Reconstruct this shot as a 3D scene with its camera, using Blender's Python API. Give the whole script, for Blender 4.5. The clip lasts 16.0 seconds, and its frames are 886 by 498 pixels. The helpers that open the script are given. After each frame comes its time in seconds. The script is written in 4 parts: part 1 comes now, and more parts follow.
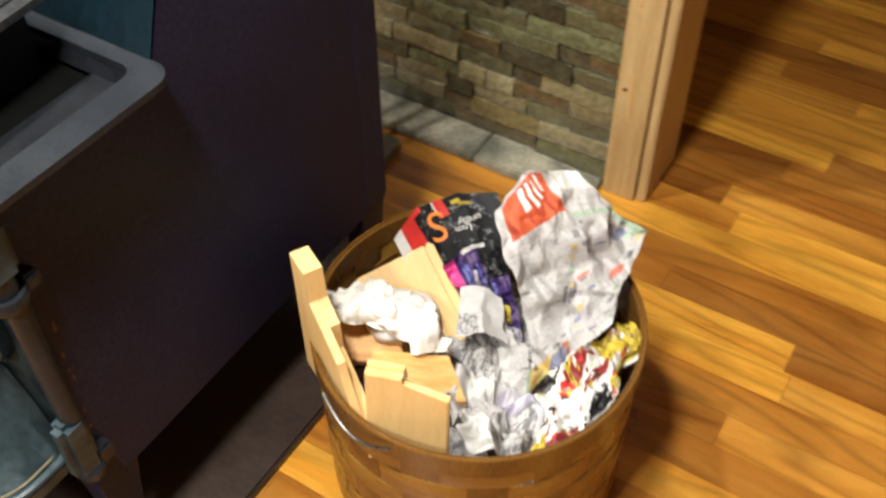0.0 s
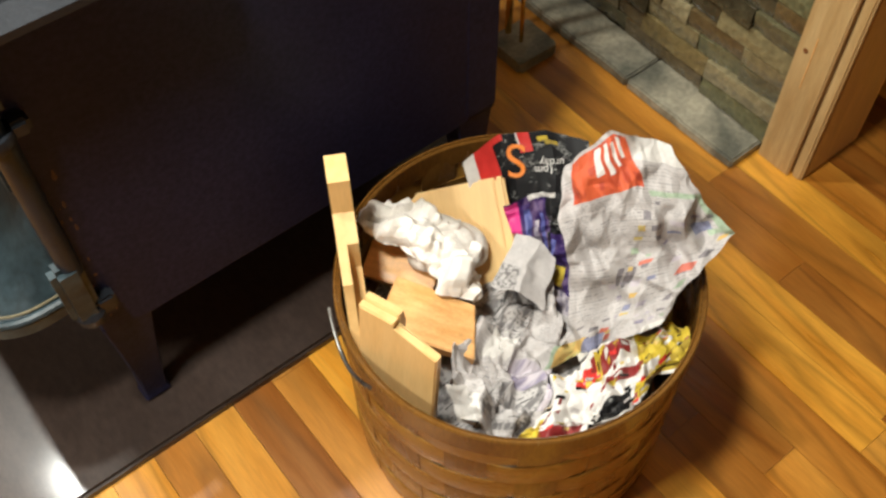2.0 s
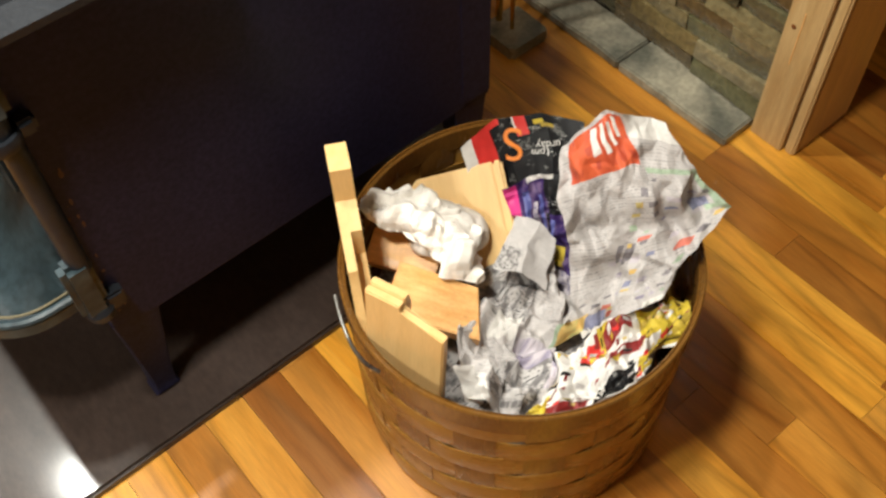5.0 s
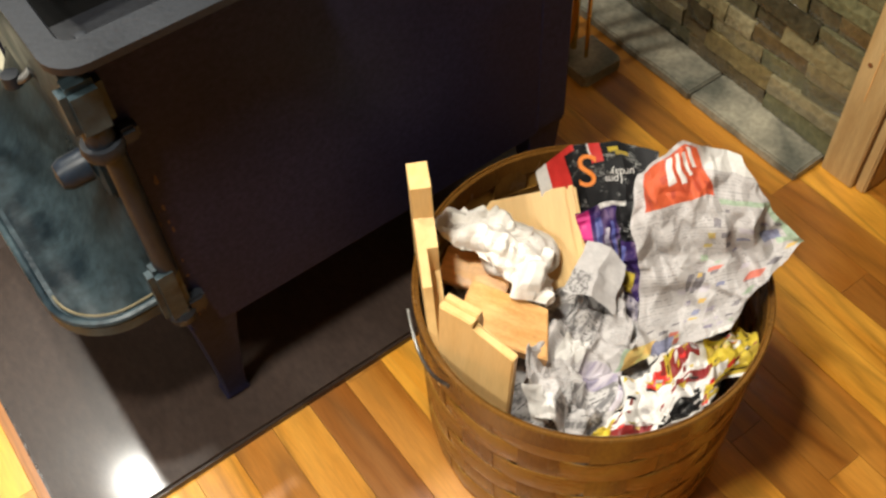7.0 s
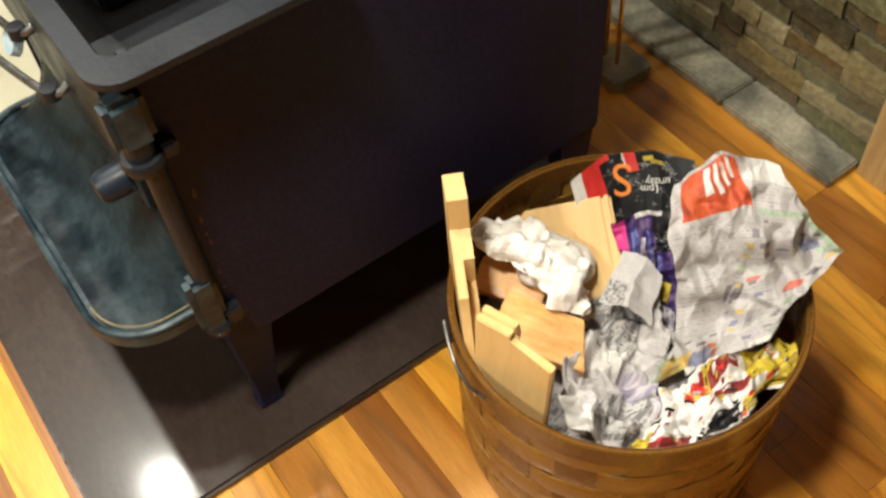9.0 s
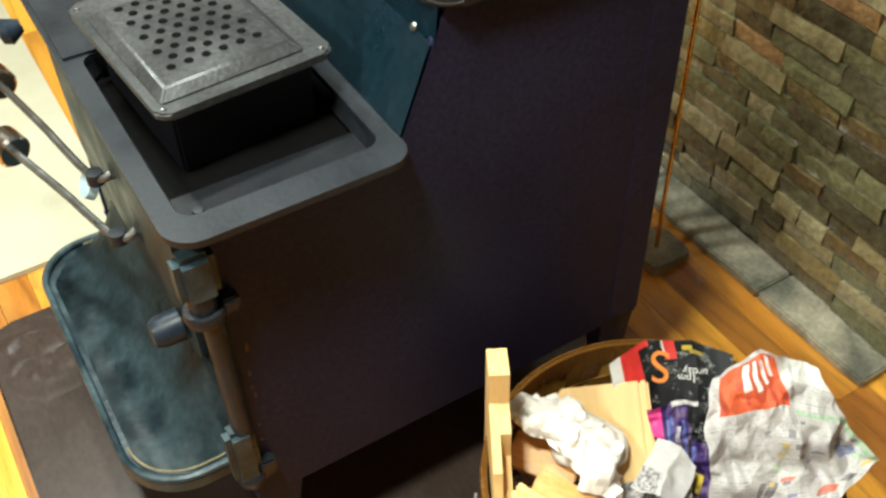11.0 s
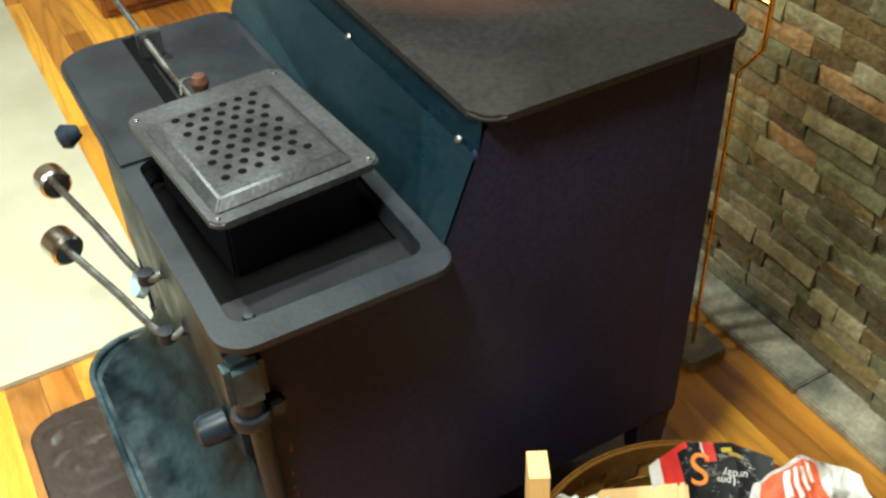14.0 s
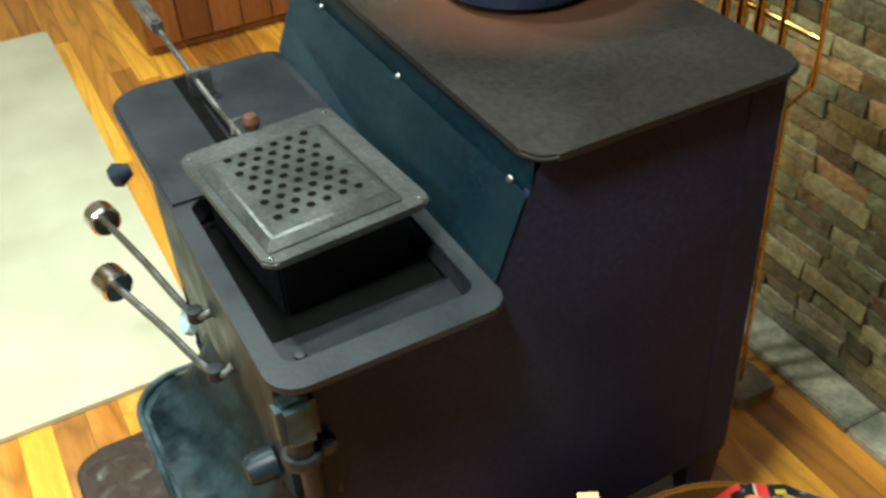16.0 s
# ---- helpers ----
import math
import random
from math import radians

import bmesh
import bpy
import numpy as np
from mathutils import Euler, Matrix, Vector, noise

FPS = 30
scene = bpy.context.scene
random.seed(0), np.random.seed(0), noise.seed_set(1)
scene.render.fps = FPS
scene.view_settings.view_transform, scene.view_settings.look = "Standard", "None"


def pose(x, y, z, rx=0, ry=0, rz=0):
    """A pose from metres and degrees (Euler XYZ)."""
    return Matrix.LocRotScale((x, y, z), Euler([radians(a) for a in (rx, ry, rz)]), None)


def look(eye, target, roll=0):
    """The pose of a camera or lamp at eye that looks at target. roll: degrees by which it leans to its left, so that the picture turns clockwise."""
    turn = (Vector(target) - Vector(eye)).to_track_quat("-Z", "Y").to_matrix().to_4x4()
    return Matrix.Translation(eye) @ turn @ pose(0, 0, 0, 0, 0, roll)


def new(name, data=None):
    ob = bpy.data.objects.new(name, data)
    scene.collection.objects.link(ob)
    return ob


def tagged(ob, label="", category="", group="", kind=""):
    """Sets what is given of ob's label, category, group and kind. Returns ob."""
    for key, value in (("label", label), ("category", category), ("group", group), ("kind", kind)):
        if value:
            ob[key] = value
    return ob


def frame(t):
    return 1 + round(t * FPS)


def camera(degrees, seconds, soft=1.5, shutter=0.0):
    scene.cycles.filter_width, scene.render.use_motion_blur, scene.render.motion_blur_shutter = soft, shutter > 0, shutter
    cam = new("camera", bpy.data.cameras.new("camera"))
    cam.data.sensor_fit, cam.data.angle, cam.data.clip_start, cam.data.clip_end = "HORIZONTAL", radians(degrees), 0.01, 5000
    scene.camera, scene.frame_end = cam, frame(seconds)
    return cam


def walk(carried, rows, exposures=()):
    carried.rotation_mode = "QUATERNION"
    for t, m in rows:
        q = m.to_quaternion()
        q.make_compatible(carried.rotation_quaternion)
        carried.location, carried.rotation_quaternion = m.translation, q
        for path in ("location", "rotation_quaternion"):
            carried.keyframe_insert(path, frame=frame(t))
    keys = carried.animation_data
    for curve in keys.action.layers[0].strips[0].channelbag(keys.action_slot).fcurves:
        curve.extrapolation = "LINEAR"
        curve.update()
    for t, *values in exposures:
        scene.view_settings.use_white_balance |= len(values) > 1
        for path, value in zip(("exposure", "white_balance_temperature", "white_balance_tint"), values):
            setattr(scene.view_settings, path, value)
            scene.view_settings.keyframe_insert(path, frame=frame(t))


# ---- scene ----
cam = camera(47.5, 16.0, soft=2.6, shutter=0.5)
PATH = [
    (0, (-0.305, -0.628, 1.187), (0.864, 0.105, -0.260), -0.5),
    (0.5, (-0.112, -0.631, 1.183), (0.807, 0.208, -0.382), 0.0),
    (1, (-0.005, -0.670, 1.152), (0.706, 0.159, -0.524), 0.4),
    (1.5, (-0.045, -0.692, 1.167), (0.633, 0.227, -0.475), -2.6),
    (2, (-0.07, -0.685, 1.161), (0.638, 0.236, -0.467), -0.9),
    (2.5, (-0.082, -0.682, 1.164), (0.666, 0.236, -0.448), 0.5),
    (3, (-0.085, -0.684, 1.166), (0.658, 0.219, -0.456), -0.1),
    (3.5, (-0.079, -0.692, 1.168), (0.652, 0.208, -0.462), -1.1),
    (4, (-0.083, -0.696, 1.168), (0.646, 0.202, -0.464), -1.7),
    (6.5, (-0.099, -0.692, 1.183), (0.563, 0.254, -0.449), -3.9),
    (7, (-0.117, -0.695, 1.19), (0.535, 0.303, -0.416), -3.9),
    (7.5, (-0.113, -0.695, 1.188), (0.545, 0.279, -0.43), -4.3),
    (8, (-0.128, -0.685, 1.191), (0.479, 0.318, -0.429), -5.4),
    (8.5, (-0.123, -0.678, 1.193), (0.478, 0.336, -0.422), -6.0),
    (9, (-0.124, -0.679, 1.196), (0.495, 0.346, -0.406), -5.7),
    (9.5, (-0.132, -0.686, 1.219), (0.478, 0.434, -0.322), -8.3),
    (10, (-0.139, -0.68, 1.226), (0.504, 0.503, -0.253), -5.8),
    (12.5, (-0.148, -0.66, 1.254), (0.614, 0.605, -0.095), -0.1),
    (13, (-0.144, -0.664, 1.258), (0.602, 0.617, -0.085), -1.8),
    (13.5, (-0.144, -0.66, 1.26), (0.613, 0.603, -0.093), -1.0),
    (14, (-0.156, -0.662, 1.269), (0.564, 0.69, -0.017), -2.6),
    (14.5, (-0.153, -0.657, 1.265), (0.572, 0.667, -0.046), -2.6),
    (15, (-0.151, -0.653, 1.258), (0.605, 0.661, -0.048), -1.5),
    (15.5, (-0.153, -0.654, 1.264), (0.589, 0.697, -0.012), -2.4),
    (16, (-0.167, -0.648, 1.274), (0.515, 0.77, 0.039), -4.1),
]
walk(cam, [(t, look(eye, target, roll)) for t, eye, target, roll in PATH],
     exposures=((0, 0.34, 5850, 7), (0.5, 0.12, 5850, 7), (1.5, 0.03, 6000, 7), (4, 0.03, 6050, 7), (8.5, 0.04, 6280, 9), (9.5, 0.08, 6150, 1), (10, 0.27, 5800, -4), (12.5, 0.43, 5750, -1), (13.5, 0.43, 5700, -4), (16, 0.37, 5500, -11)))

# ---- light ----
world = bpy.data.worlds.new("world")
scene.world = world
world.use_nodes = True
world.node_tree.nodes["Background"].inputs[0].default_value = (1.0, 0.8, 0.55, 1)
world.node_tree.nodes["Background"].inputs[1].default_value = 0.02


def lamp(name, place, watts, size, colour, target, spread=180):
    data = bpy.data.lights.new(name, "AREA")
    data.shape, data.size, data.energy, data.color = "DISK", size, watts, colour
    data.spread = radians(spread)
    ob = new(name, data)
    ob.matrix_world = look(place, target)
    return ob


# two low lamps added out of view to fit the falloff from the left
lamp("pendant_lamp_light", (-1.25, -0.15, 1.88), 21, 0.24, (1.0, 0.92, 0.78), (0.3, -0.2, 0.2))
lamp("pendant_lamp_light", (-0.18, -0.22, 1.80), 14, 0.18, (1.0, 0.92, 0.78), (-0.16, -0.23, 0), 130)
lamp("ceiling_lamp_light", (0.03, 0.53, 2.33), 16, 0.12, (1.0, 0.93, 0.80), (0.02, 0.50, 0), 130)
lamp("ceiling_lamp_light", (-0.23, 1.30, 2.33), 33, 0.12, (1.0, 0.94, 0.82), (-0.23, 1.30, 0))


# ---- materials ----
def mat(name, base, rough=0.5, metal=0.0, var=0.2, scale=6.0, fine=90.0, bump=0.15, stretch=(1, 1, 1),
        other=None, rnd=0.0, coat=0.0, low=0.35, high=0.68, rough_var=0.12, spec=0.5, depth=0.002):
    m = bpy.data.materials.new(name)
    m.use_nodes = True
    t = m.node_tree
    n, link = t.nodes, t.links.new
    b = n["Principled BSDF"]
    co = n.new("ShaderNodeTexCoord")
    mp = n.new("ShaderNodeMapping")
    mp.inputs["Scale"].default_value = stretch
    info = n.new("ShaderNodeObjectInfo")
    shift = n.new("ShaderNodeVectorMath")
    shift.operation = "ADD"
    off = n.new("ShaderNodeMath")
    off.operation = "MULTIPLY"
    off.inputs[1].default_value = 37.0
    link(info.outputs["Random"], off.inputs[0])
    link(co.outputs["Object"], mp.inputs["Vector"])
    link(mp.outputs[0], shift.inputs[0])
    link(off.outputs[0], shift.inputs[1])
    big = n.new("ShaderNodeTexNoise")
    big.inputs["Scale"].default_value, big.inputs["Detail"].default_value = scale, 5
    small = n.new("ShaderNodeTexNoise")
    small.inputs["Scale"].default_value, small.inputs["Detail"].default_value = fine, 3
    link(shift.outputs[0], big.inputs["Vector"])
    link(shift.outputs[0], small.inputs["Vector"])
    ramp = n.new("ShaderNodeValToRGB")
    lo = other or tuple(c * (1 - var) for c in base)
    ramp.color_ramp.elements[0].position, ramp.color_ramp.elements[1].position = low, high
    ramp.color_ramp.elements[0].color, ramp.color_ramp.elements[1].color = (*lo, 1), (*base, 1)
    link(big.outputs["Fac"], ramp.inputs["Fac"])
    grain = n.new("ShaderNodeMapRange")
    grain.inputs["To Min"].default_value, grain.inputs["To Max"].default_value = 1 - var * 0.8, 1 + var * 0.8
    grain.inputs["From Min"].default_value, grain.inputs["From Max"].default_value = 0.3, 0.7
    link(small.outputs["Fac"], grain.inputs["Value"])
    tone = n.new("ShaderNodeHueSaturation")
    link(ramp.outputs["Color"], tone.inputs["Color"])
    mult = n.new("ShaderNodeMath")
    mult.operation = "MULTIPLY"
    link(grain.outputs[0], mult.inputs[0])
    vary = n.new("ShaderNodeMapRange")
    vary.inputs["To Min"].default_value, vary.inputs["To Max"].default_value = 1 - rnd, 1 + rnd
    link(info.outputs["Random"], vary.inputs["Value"])
    link(vary.outputs[0], mult.inputs[1])
    link(mult.outputs[0], tone.inputs["Value"])
    link(tone.outputs["Color"], b.inputs["Base Color"])
    rr = n.new("ShaderNodeMapRange")
    rr.inputs["To Min"].default_value, rr.inputs["To Max"].default_value = max(rough - rough_var, 0.03), min(rough + rough_var, 1)
    rr.inputs["From Min"].default_value, rr.inputs["From Max"].default_value = 0.3, 0.7
    link(big.outputs["Fac"], rr.inputs["Value"])
    link(rr.outputs[0], b.inputs["Roughness"])
    b.inputs["Metallic"].default_value = metal
    b.inputs["Specular IOR Level"].default_value = spec
    b.inputs["Coat Weight"].default_value = coat
    b.inputs["Coat Roughness"].default_value = 0.12
    if bump:
        bp = n.new("ShaderNodeBump")
        bp.inputs["Strength"].default_value, bp.inputs["Distance"].default_value = bump, depth
        both = n.new("ShaderNodeMath")
        link(small.outputs["Fac"], both.inputs[0])
        link(big.outputs["Fac"], both.inputs[1])
        link(both.outputs[0], bp.inputs["Height"])
        link(bp.outputs[0], b.inputs["Normal"])
    return m


def print_mat(name, paper, ink, lines=70.0, columns=3.0, cover=0.55, photo=0.0, fine=7.0):
    """Printed paper: rows of broken ink lines in columns, laid out on the sheet's own coordinates."""
    m = bpy.data.materials.new(name)
    m.use_nodes = True
    t = m.node_tree
    n, link = t.nodes, t.links.new
    b = n["Principled BSDF"]
    uv = n.new("ShaderNodeUVMap")
    uv.uv_map = "UVMap"
    brick = n.new("ShaderNodeTexBrick")
    brick.inputs["Scale"].default_value = 1.0
    brick.inputs["Brick Width"].default_value = 0.6 / columns
    brick.inputs["Row Height"].default_value = 1.0 / lines
    brick.inputs["Mortar Size"].default_value = 0.28 / lines
    brick.inputs["Color1"].default_value = (0, 0, 0, 1)
    brick.inputs["Color2"].default_value = (0.75, 0.75, 0.75, 1)
    brick.inputs["Mortar"].default_value = (1, 1, 1, 1)
    link(uv.outputs[0], brick.inputs["Vector"])
    patch = n.new("ShaderNodeTexNoise")
    patch.inputs["Scale"].default_value, patch.inputs["Detail"].default_value = 7.0, 2
    link(uv.outputs[0], patch.inputs["Vector"])
    words = n.new("ShaderNodeTexNoise")
    words.inputs["Scale"].default_value, words.inputs["Detail"].default_value = lines * 0.9, 1
    link(uv.outputs[0], words.inputs["Vector"])
    gate = n.new("ShaderNodeMapRange")
    gate.inputs["From Min"].default_value, gate.inputs["From Max"].default_value = 0.62 - cover * 0.3, 0.66 - cover * 0.3
    link(patch.outputs["Fac"], gate.inputs["Value"])
    gap = n.new("ShaderNodeMapRange")
    gap.inputs["From Min"].default_value, gap.inputs["From Max"].default_value = 0.42, 0.5
    link(words.outputs["Fac"], gap.inputs["Value"])
    ink_on = n.new("ShaderNodeMath")
    ink_on.operation = "SUBTRACT"
    ink_on.inputs[0].default_value = 1.0
    link(brick.outputs["Color"], ink_on.inputs[1])
    a = n.new("ShaderNodeMath")
    a.operation = "MULTIPLY"
    link(ink_on.outputs[0], a.inputs[0])
    link(gate.outputs[0], a.inputs[1])
    c = n.new("ShaderNodeMath")
    c.operation = "MULTIPLY"
    link(a.outputs[0], c.inputs[0])
    link(gap.outputs[0], c.inputs[1])
    pic = n.new("ShaderNodeTexNoise")
    pic.inputs["Scale"].default_value, pic.inputs["Detail"].default_value = fine, 4
    link(uv.outputs[0], pic.inputs["Vector"])
    tone = n.new("ShaderNodeMapRange")
    tone.inputs["From Min"].default_value, tone.inputs["From Max"].default_value = 0.47, 0.58
    tone.inputs["To Max"].default_value = photo
    link(pic.outputs["Fac"], tone.inputs["Value"])
    most = n.new("ShaderNodeMath")
    most.operation = "MAXIMUM"
    link(c.outputs[0], most.inputs[0])
    link(tone.outputs[0], most.inputs[1])
    mix = n.new("ShaderNodeMix")
    mix.data_type = "RGBA"
    link(most.outputs[0], mix.inputs["Factor"])
    mix.inputs[6].default_value, mix.inputs[7].default_value = (*paper, 1), (*ink, 1)
    link(mix.outputs[2], b.inputs["Base Color"])
    b.inputs["Roughness"].default_value = 0.6
    b.inputs["Specular IOR Level"].default_value = 0.25
    return m


M = {
    "oak": mat("oak_plank", (0.58, 0.268, 0.032), 0.36, 0, 0.14, 4, 60, 0.06, (6, 0.55, 6), other=(0.44, 0.170, 0.018), rnd=0.56, coat=0.06, spec=0.5),
    "subfloor": mat("subfloor", (0.06, 0.035, 0.018), 0.8, 0, 0.2),
    "plaster": mat("plaster", (0.62, 0.55, 0.42), 0.85, 0, 0.06, 2, 80, 0.1),
    "side": mat("black_stove_steel", (0.0220, 0.0215, 0.0520), 0.46, 0, 0.3, 5, 160, 0.05, rough_var=0.06, spec=0.10),
    "iron": mat("grey_stove_iron", (0.0120, 0.0142, 0.0190), 0.45, 0.0, 0.25, 9, 220, 0.12, spec=0.32),
    "lid": mat("cast_iron_lid", (0.060, 0.062, 0.064), 0.40, 0.45, 0.35, 11, 200, 0.3),
    "teal": mat("teal_enamel", (0.018, 0.036, 0.048), 0.34, 0, 0.35, 5, 120, 0.05, other=(0.008, 0.024, 0.038)),
    "top": mat("stove_top_iron", (0.017, 0.0145, 0.0135), 0.46, 0.0, 0.35, 6, 160, 0.08, spec=0.24),
    "mottled": mat("mottled_blue_enamel", (0.042, 0.064, 0.075), 0.36, 0, 0.3, 14, 90, 0.3, spec=0.26, other=(0.012, 0.021, 0.028), low=0.42, high=0.58),
    "dark": mat("dark_iron", (0.013, 0.020, 0.032), 0.42, 0.0, 0.25, spec=0.28),
    # deep shadow under the lid is put into this near-black colour
    "box": mat("shaded_box_iron", (0.006, 0.006, 0.010), 0.5, 0, 0.25, spec=0.3),
    # flat black that paints in the shade inside holes, slot and tray opening
    "hole": mat("hole_black", (0.003, 0.003, 0.003), 0.9, 0, 0.2, spec=0.05),
    "chrome": mat("worn_chrome", (0.70, 0.70, 0.68), 0.18, 1.0, 0.08, 20, 120, 0.05),
    "rod": mat("steel_rod", (0.25, 0.25, 0.24), 0.35, 0.9, 0.2, 30, 200, 0.2),
    "brass": mat("polished_brass", (0.75, 0.48, 0.14), 0.2, 1.0, 0.15, 20, 100, 0.05),
    "board": mat("brown_stove_board", (0.046, 0.031, 0.025), 0.37, 0, 0.25, 4, 60, 0.06, (2.5, 1.2, 2.5), rough_var=0.06, depth=0.003, spec=0.28, coat=0.25),
    "board_edge": mat("stove_board_edge", (0.030, 0.018, 0.012), 0.35, 0, 0.2),
    "splint": mat("varnished_splint", (0.28, 0.145, 0.023), 0.32, 0, 0.20, 9, 70, 0.06, (2.0, 2.0, 6), other=(0.24, 0.115, 0.022), rnd=0.14, coat=0.06, spec=0.3),
    "stave": mat("dark_splint", (0.165, 0.076, 0.015), 0.22, 0, 0.22, 9, 70, 0.06, (4, 4, 1), other=(0.19, 0.085, 0.016), rnd=0.2, coat=0.06, spec=0.3),
    "pine": mat("pale_pine", (0.82, 0.56, 0.24), 0.5, 0, 0.06, 6, 40, 0.06, (14, 1.2, 14), other=(0.75, 0.485, 0.19)),
    "pine_post": mat("post_pine", (0.56, 0.385, 0.175), 0.45, 0, 0.14, 6, 60, 0.1, (16, 16, 0.9), other=(0.45, 0.285, 0.115)),
    "maple": mat("orange_maple", (0.80, 0.46, 0.17), 0.42, 0, 0.18, 7, 70, 0.08, (3, 14, 14), other=(0.62, 0.31, 0.09)),
    "stone": None,
    "slate": mat("grey_ledge_stone", (0.40, 0.365, 0.27), 0.42, 0, 0.25, 14, 120, 0.4, other=(0.115, 0.115, 0.09), depth=0.004),
    "tissue": mat("white_tissue", (0.86, 0.82, 0.76), 0.9, 0, 0.06, 30, 200, 0.2),
    "paper": mat("white_paper", (0.66, 0.64, 0.61), 0.7, 0, 0.08, 20, 200, 0.1),
    "news": print_mat("newsprint", (0.50, 0.475, 0.465), (0.27, 0.255, 0.26), 84, 6, 0.75),
    "news_dark": print_mat("newsprint_photo", (0.46, 0.44, 0.43), (0.075, 0.07, 0.075), 60, 4, 0.6, 0.75, 17.0),
    "red_ad": print_mat("red_advert", (0.56, 0.105, 0.04), (0.36, 0.05, 0.03), 16, 7, 0.7, 0.5),
    "red": mat("red_print", (0.62, 0.035, 0.03), 0.45, 0, 0.1),
    "orange": mat("orange_print", (0.85, 0.25, 0.03), 0.45, 0, 0.15),
    "black": print_mat("black_print", (0.006, 0.006, 0.007), (0.40, 0.40, 0.38), 44, 5, 0.18),
    "purple": print_mat("purple_photo", (0.028, 0.012, 0.085), (0.20, 0.13, 0.22), 30, 3, 0.2, 0.5),
    "magenta": mat("magenta_print", (0.55, 0.03, 0.20), 0.45, 0, 0.15),
    "blue": mat("blue_print", (0.09, 0.10, 0.32), 0.6, 0, 0.15),
    "lilac": print_mat("lilac_photo", (0.50, 0.46, 0.50), (0.10, 0.08, 0.18), 40, 4, 0.5, 0.6),
    "yellow": print_mat("yellow_print", (0.55, 0.42, 0.04), (0.24, 0.16, 0.03), 18, 3, 0.4, 0.7),
    "tan": print_mat("tan_print", (0.62, 0.42, 0.14), (0.35, 0.40, 0.16), 20, 3, 0.4, 0.4),
    "n_red": mat("faded_red_print", (0.58, 0.17, 0.12), 0.7, 0, 0.15, 30, 300),
    "n_blue": mat("faded_blue_print", (0.26, 0.27, 0.40), 0.7, 0, 0.25, 60, 300),
    "n_grey": mat("faded_grey_print", (0.25, 0.23, 0.25), 0.7, 0, 0.3, 60, 300),
    "n_green": mat("faded_green_print", (0.38, 0.48, 0.35), 0.7, 0, 0.2, 40, 300),
    "worn": mat("worn_enamel_edge", (0.20, 0.17, 0.10), 0.5, 0, 0.3, 60, 300),
    # darker iron than the shelf rim's
    "tray": mat("dark_tray_iron", (0.0085, 0.0095, 0.0125), 0.48, 0, 0.3, 12, 200, 0.12, spec=0.26),
    "door": mat("dark_mottled_enamel", (0.020, 0.036, 0.045), 0.40, 0, 0.35, 18, 90, 0.3, spec=0.14, other=(0.006, 0.011, 0.015), low=0.40, high=0.60),
    "pale": mat("pale_blue_enamel", (0.40, 0.52, 0.58), 0.4, 0, 0.15, 20, 100),
    "rust": mat("rust", (0.10, 0.048, 0.026), 0.8, 0, 0.3, 60, 300),
    "maroon": mat("maroon_print", (0.22, 0.02, 0.02), 0.45, 0, 0.2),
    "rug": mat("pale_rug", (0.57, 0.545, 0.41), 0.95, 0, 0.10, 5, 300, 0.5, other=(0.47, 0.44, 0.32)),
    "cabinet": mat("red_brown_wood", (0.22, 0.075, 0.02), 0.35, 0, 0.25, 6, 60, 0.1, (12, 12, 0.8), rnd=0.3),
    "pot": mat("dark_blue_enamel", (0.012, 0.020, 0.055), 0.18, 0, 0.2, 10, 100, 0.03),
    "knob": mat("turned_wood", (0.085, 0.034, 0.02), 0.4, 0, 0.25, 20, 120, 0.1),
}


def stone_mat():
    m = mat("split_stone", (0.22, 0.19, 0.095), 0.22, 0, 0.35, 22, 90, 0.8, other=(0.075, 0.065, 0.034), depth=0.004, coat=0.45)
    t = m.node_tree
    n, link = t.nodes, t.links.new
    info = next(k for k in n if k.type == "OBJECT_INFO")
    ramp = n.new("ShaderNodeValToRGB")
    ramp.color_ramp.interpolation = "CONSTANT"
    tints = [(0.0, (0.21, 0.20, 0.125)), (0.17, (0.29, 0.27, 0.20)), (0.31, (0.045, 0.040, 0.034)), (0.43, (0.34, 0.325, 0.27)),
             (0.54, (0.135, 0.098, 0.058)), (0.66, (0.13, 0.135, 0.105)), (0.79, (0.40, 0.26, 0.16)), (0.83, (0.075, 0.070, 0.060)), (0.94, (0.25, 0.21, 0.11))]
    e = ramp.color_ramp.elements
    e[0].position, e[0].color = 0.0, (0.12, 0.115, 0.055, 1)
    e[1].position, e[1].color = tints[-1][0], (0.17, 0.125, 0.05, 1)
    for p, c in tints[1:-1]:
        c = (0.76 * c[0], 0.67 * c[1], 0.45 * c[2])
        k = e.new(p)
        k.color = (*c, 1)
    link(info.outputs["Random"], ramp.inputs["Fac"])
    tone = next(k for k in n if k.type == "HUE_SAT")
    mixer = n.new("ShaderNodeMix")
    mixer.data_type, mixer.blend_type = "RGBA", "MIX"
    mixer.inputs["Factor"].default_value = 0.80
    link(tone.inputs["Color"].links[0].from_socket, mixer.inputs[6])
    link(ramp.outputs["Color"], mixer.inputs[7])
    link(mixer.outputs[2], tone.inputs["Color"])
    return m


M["stone"] = stone_mat()


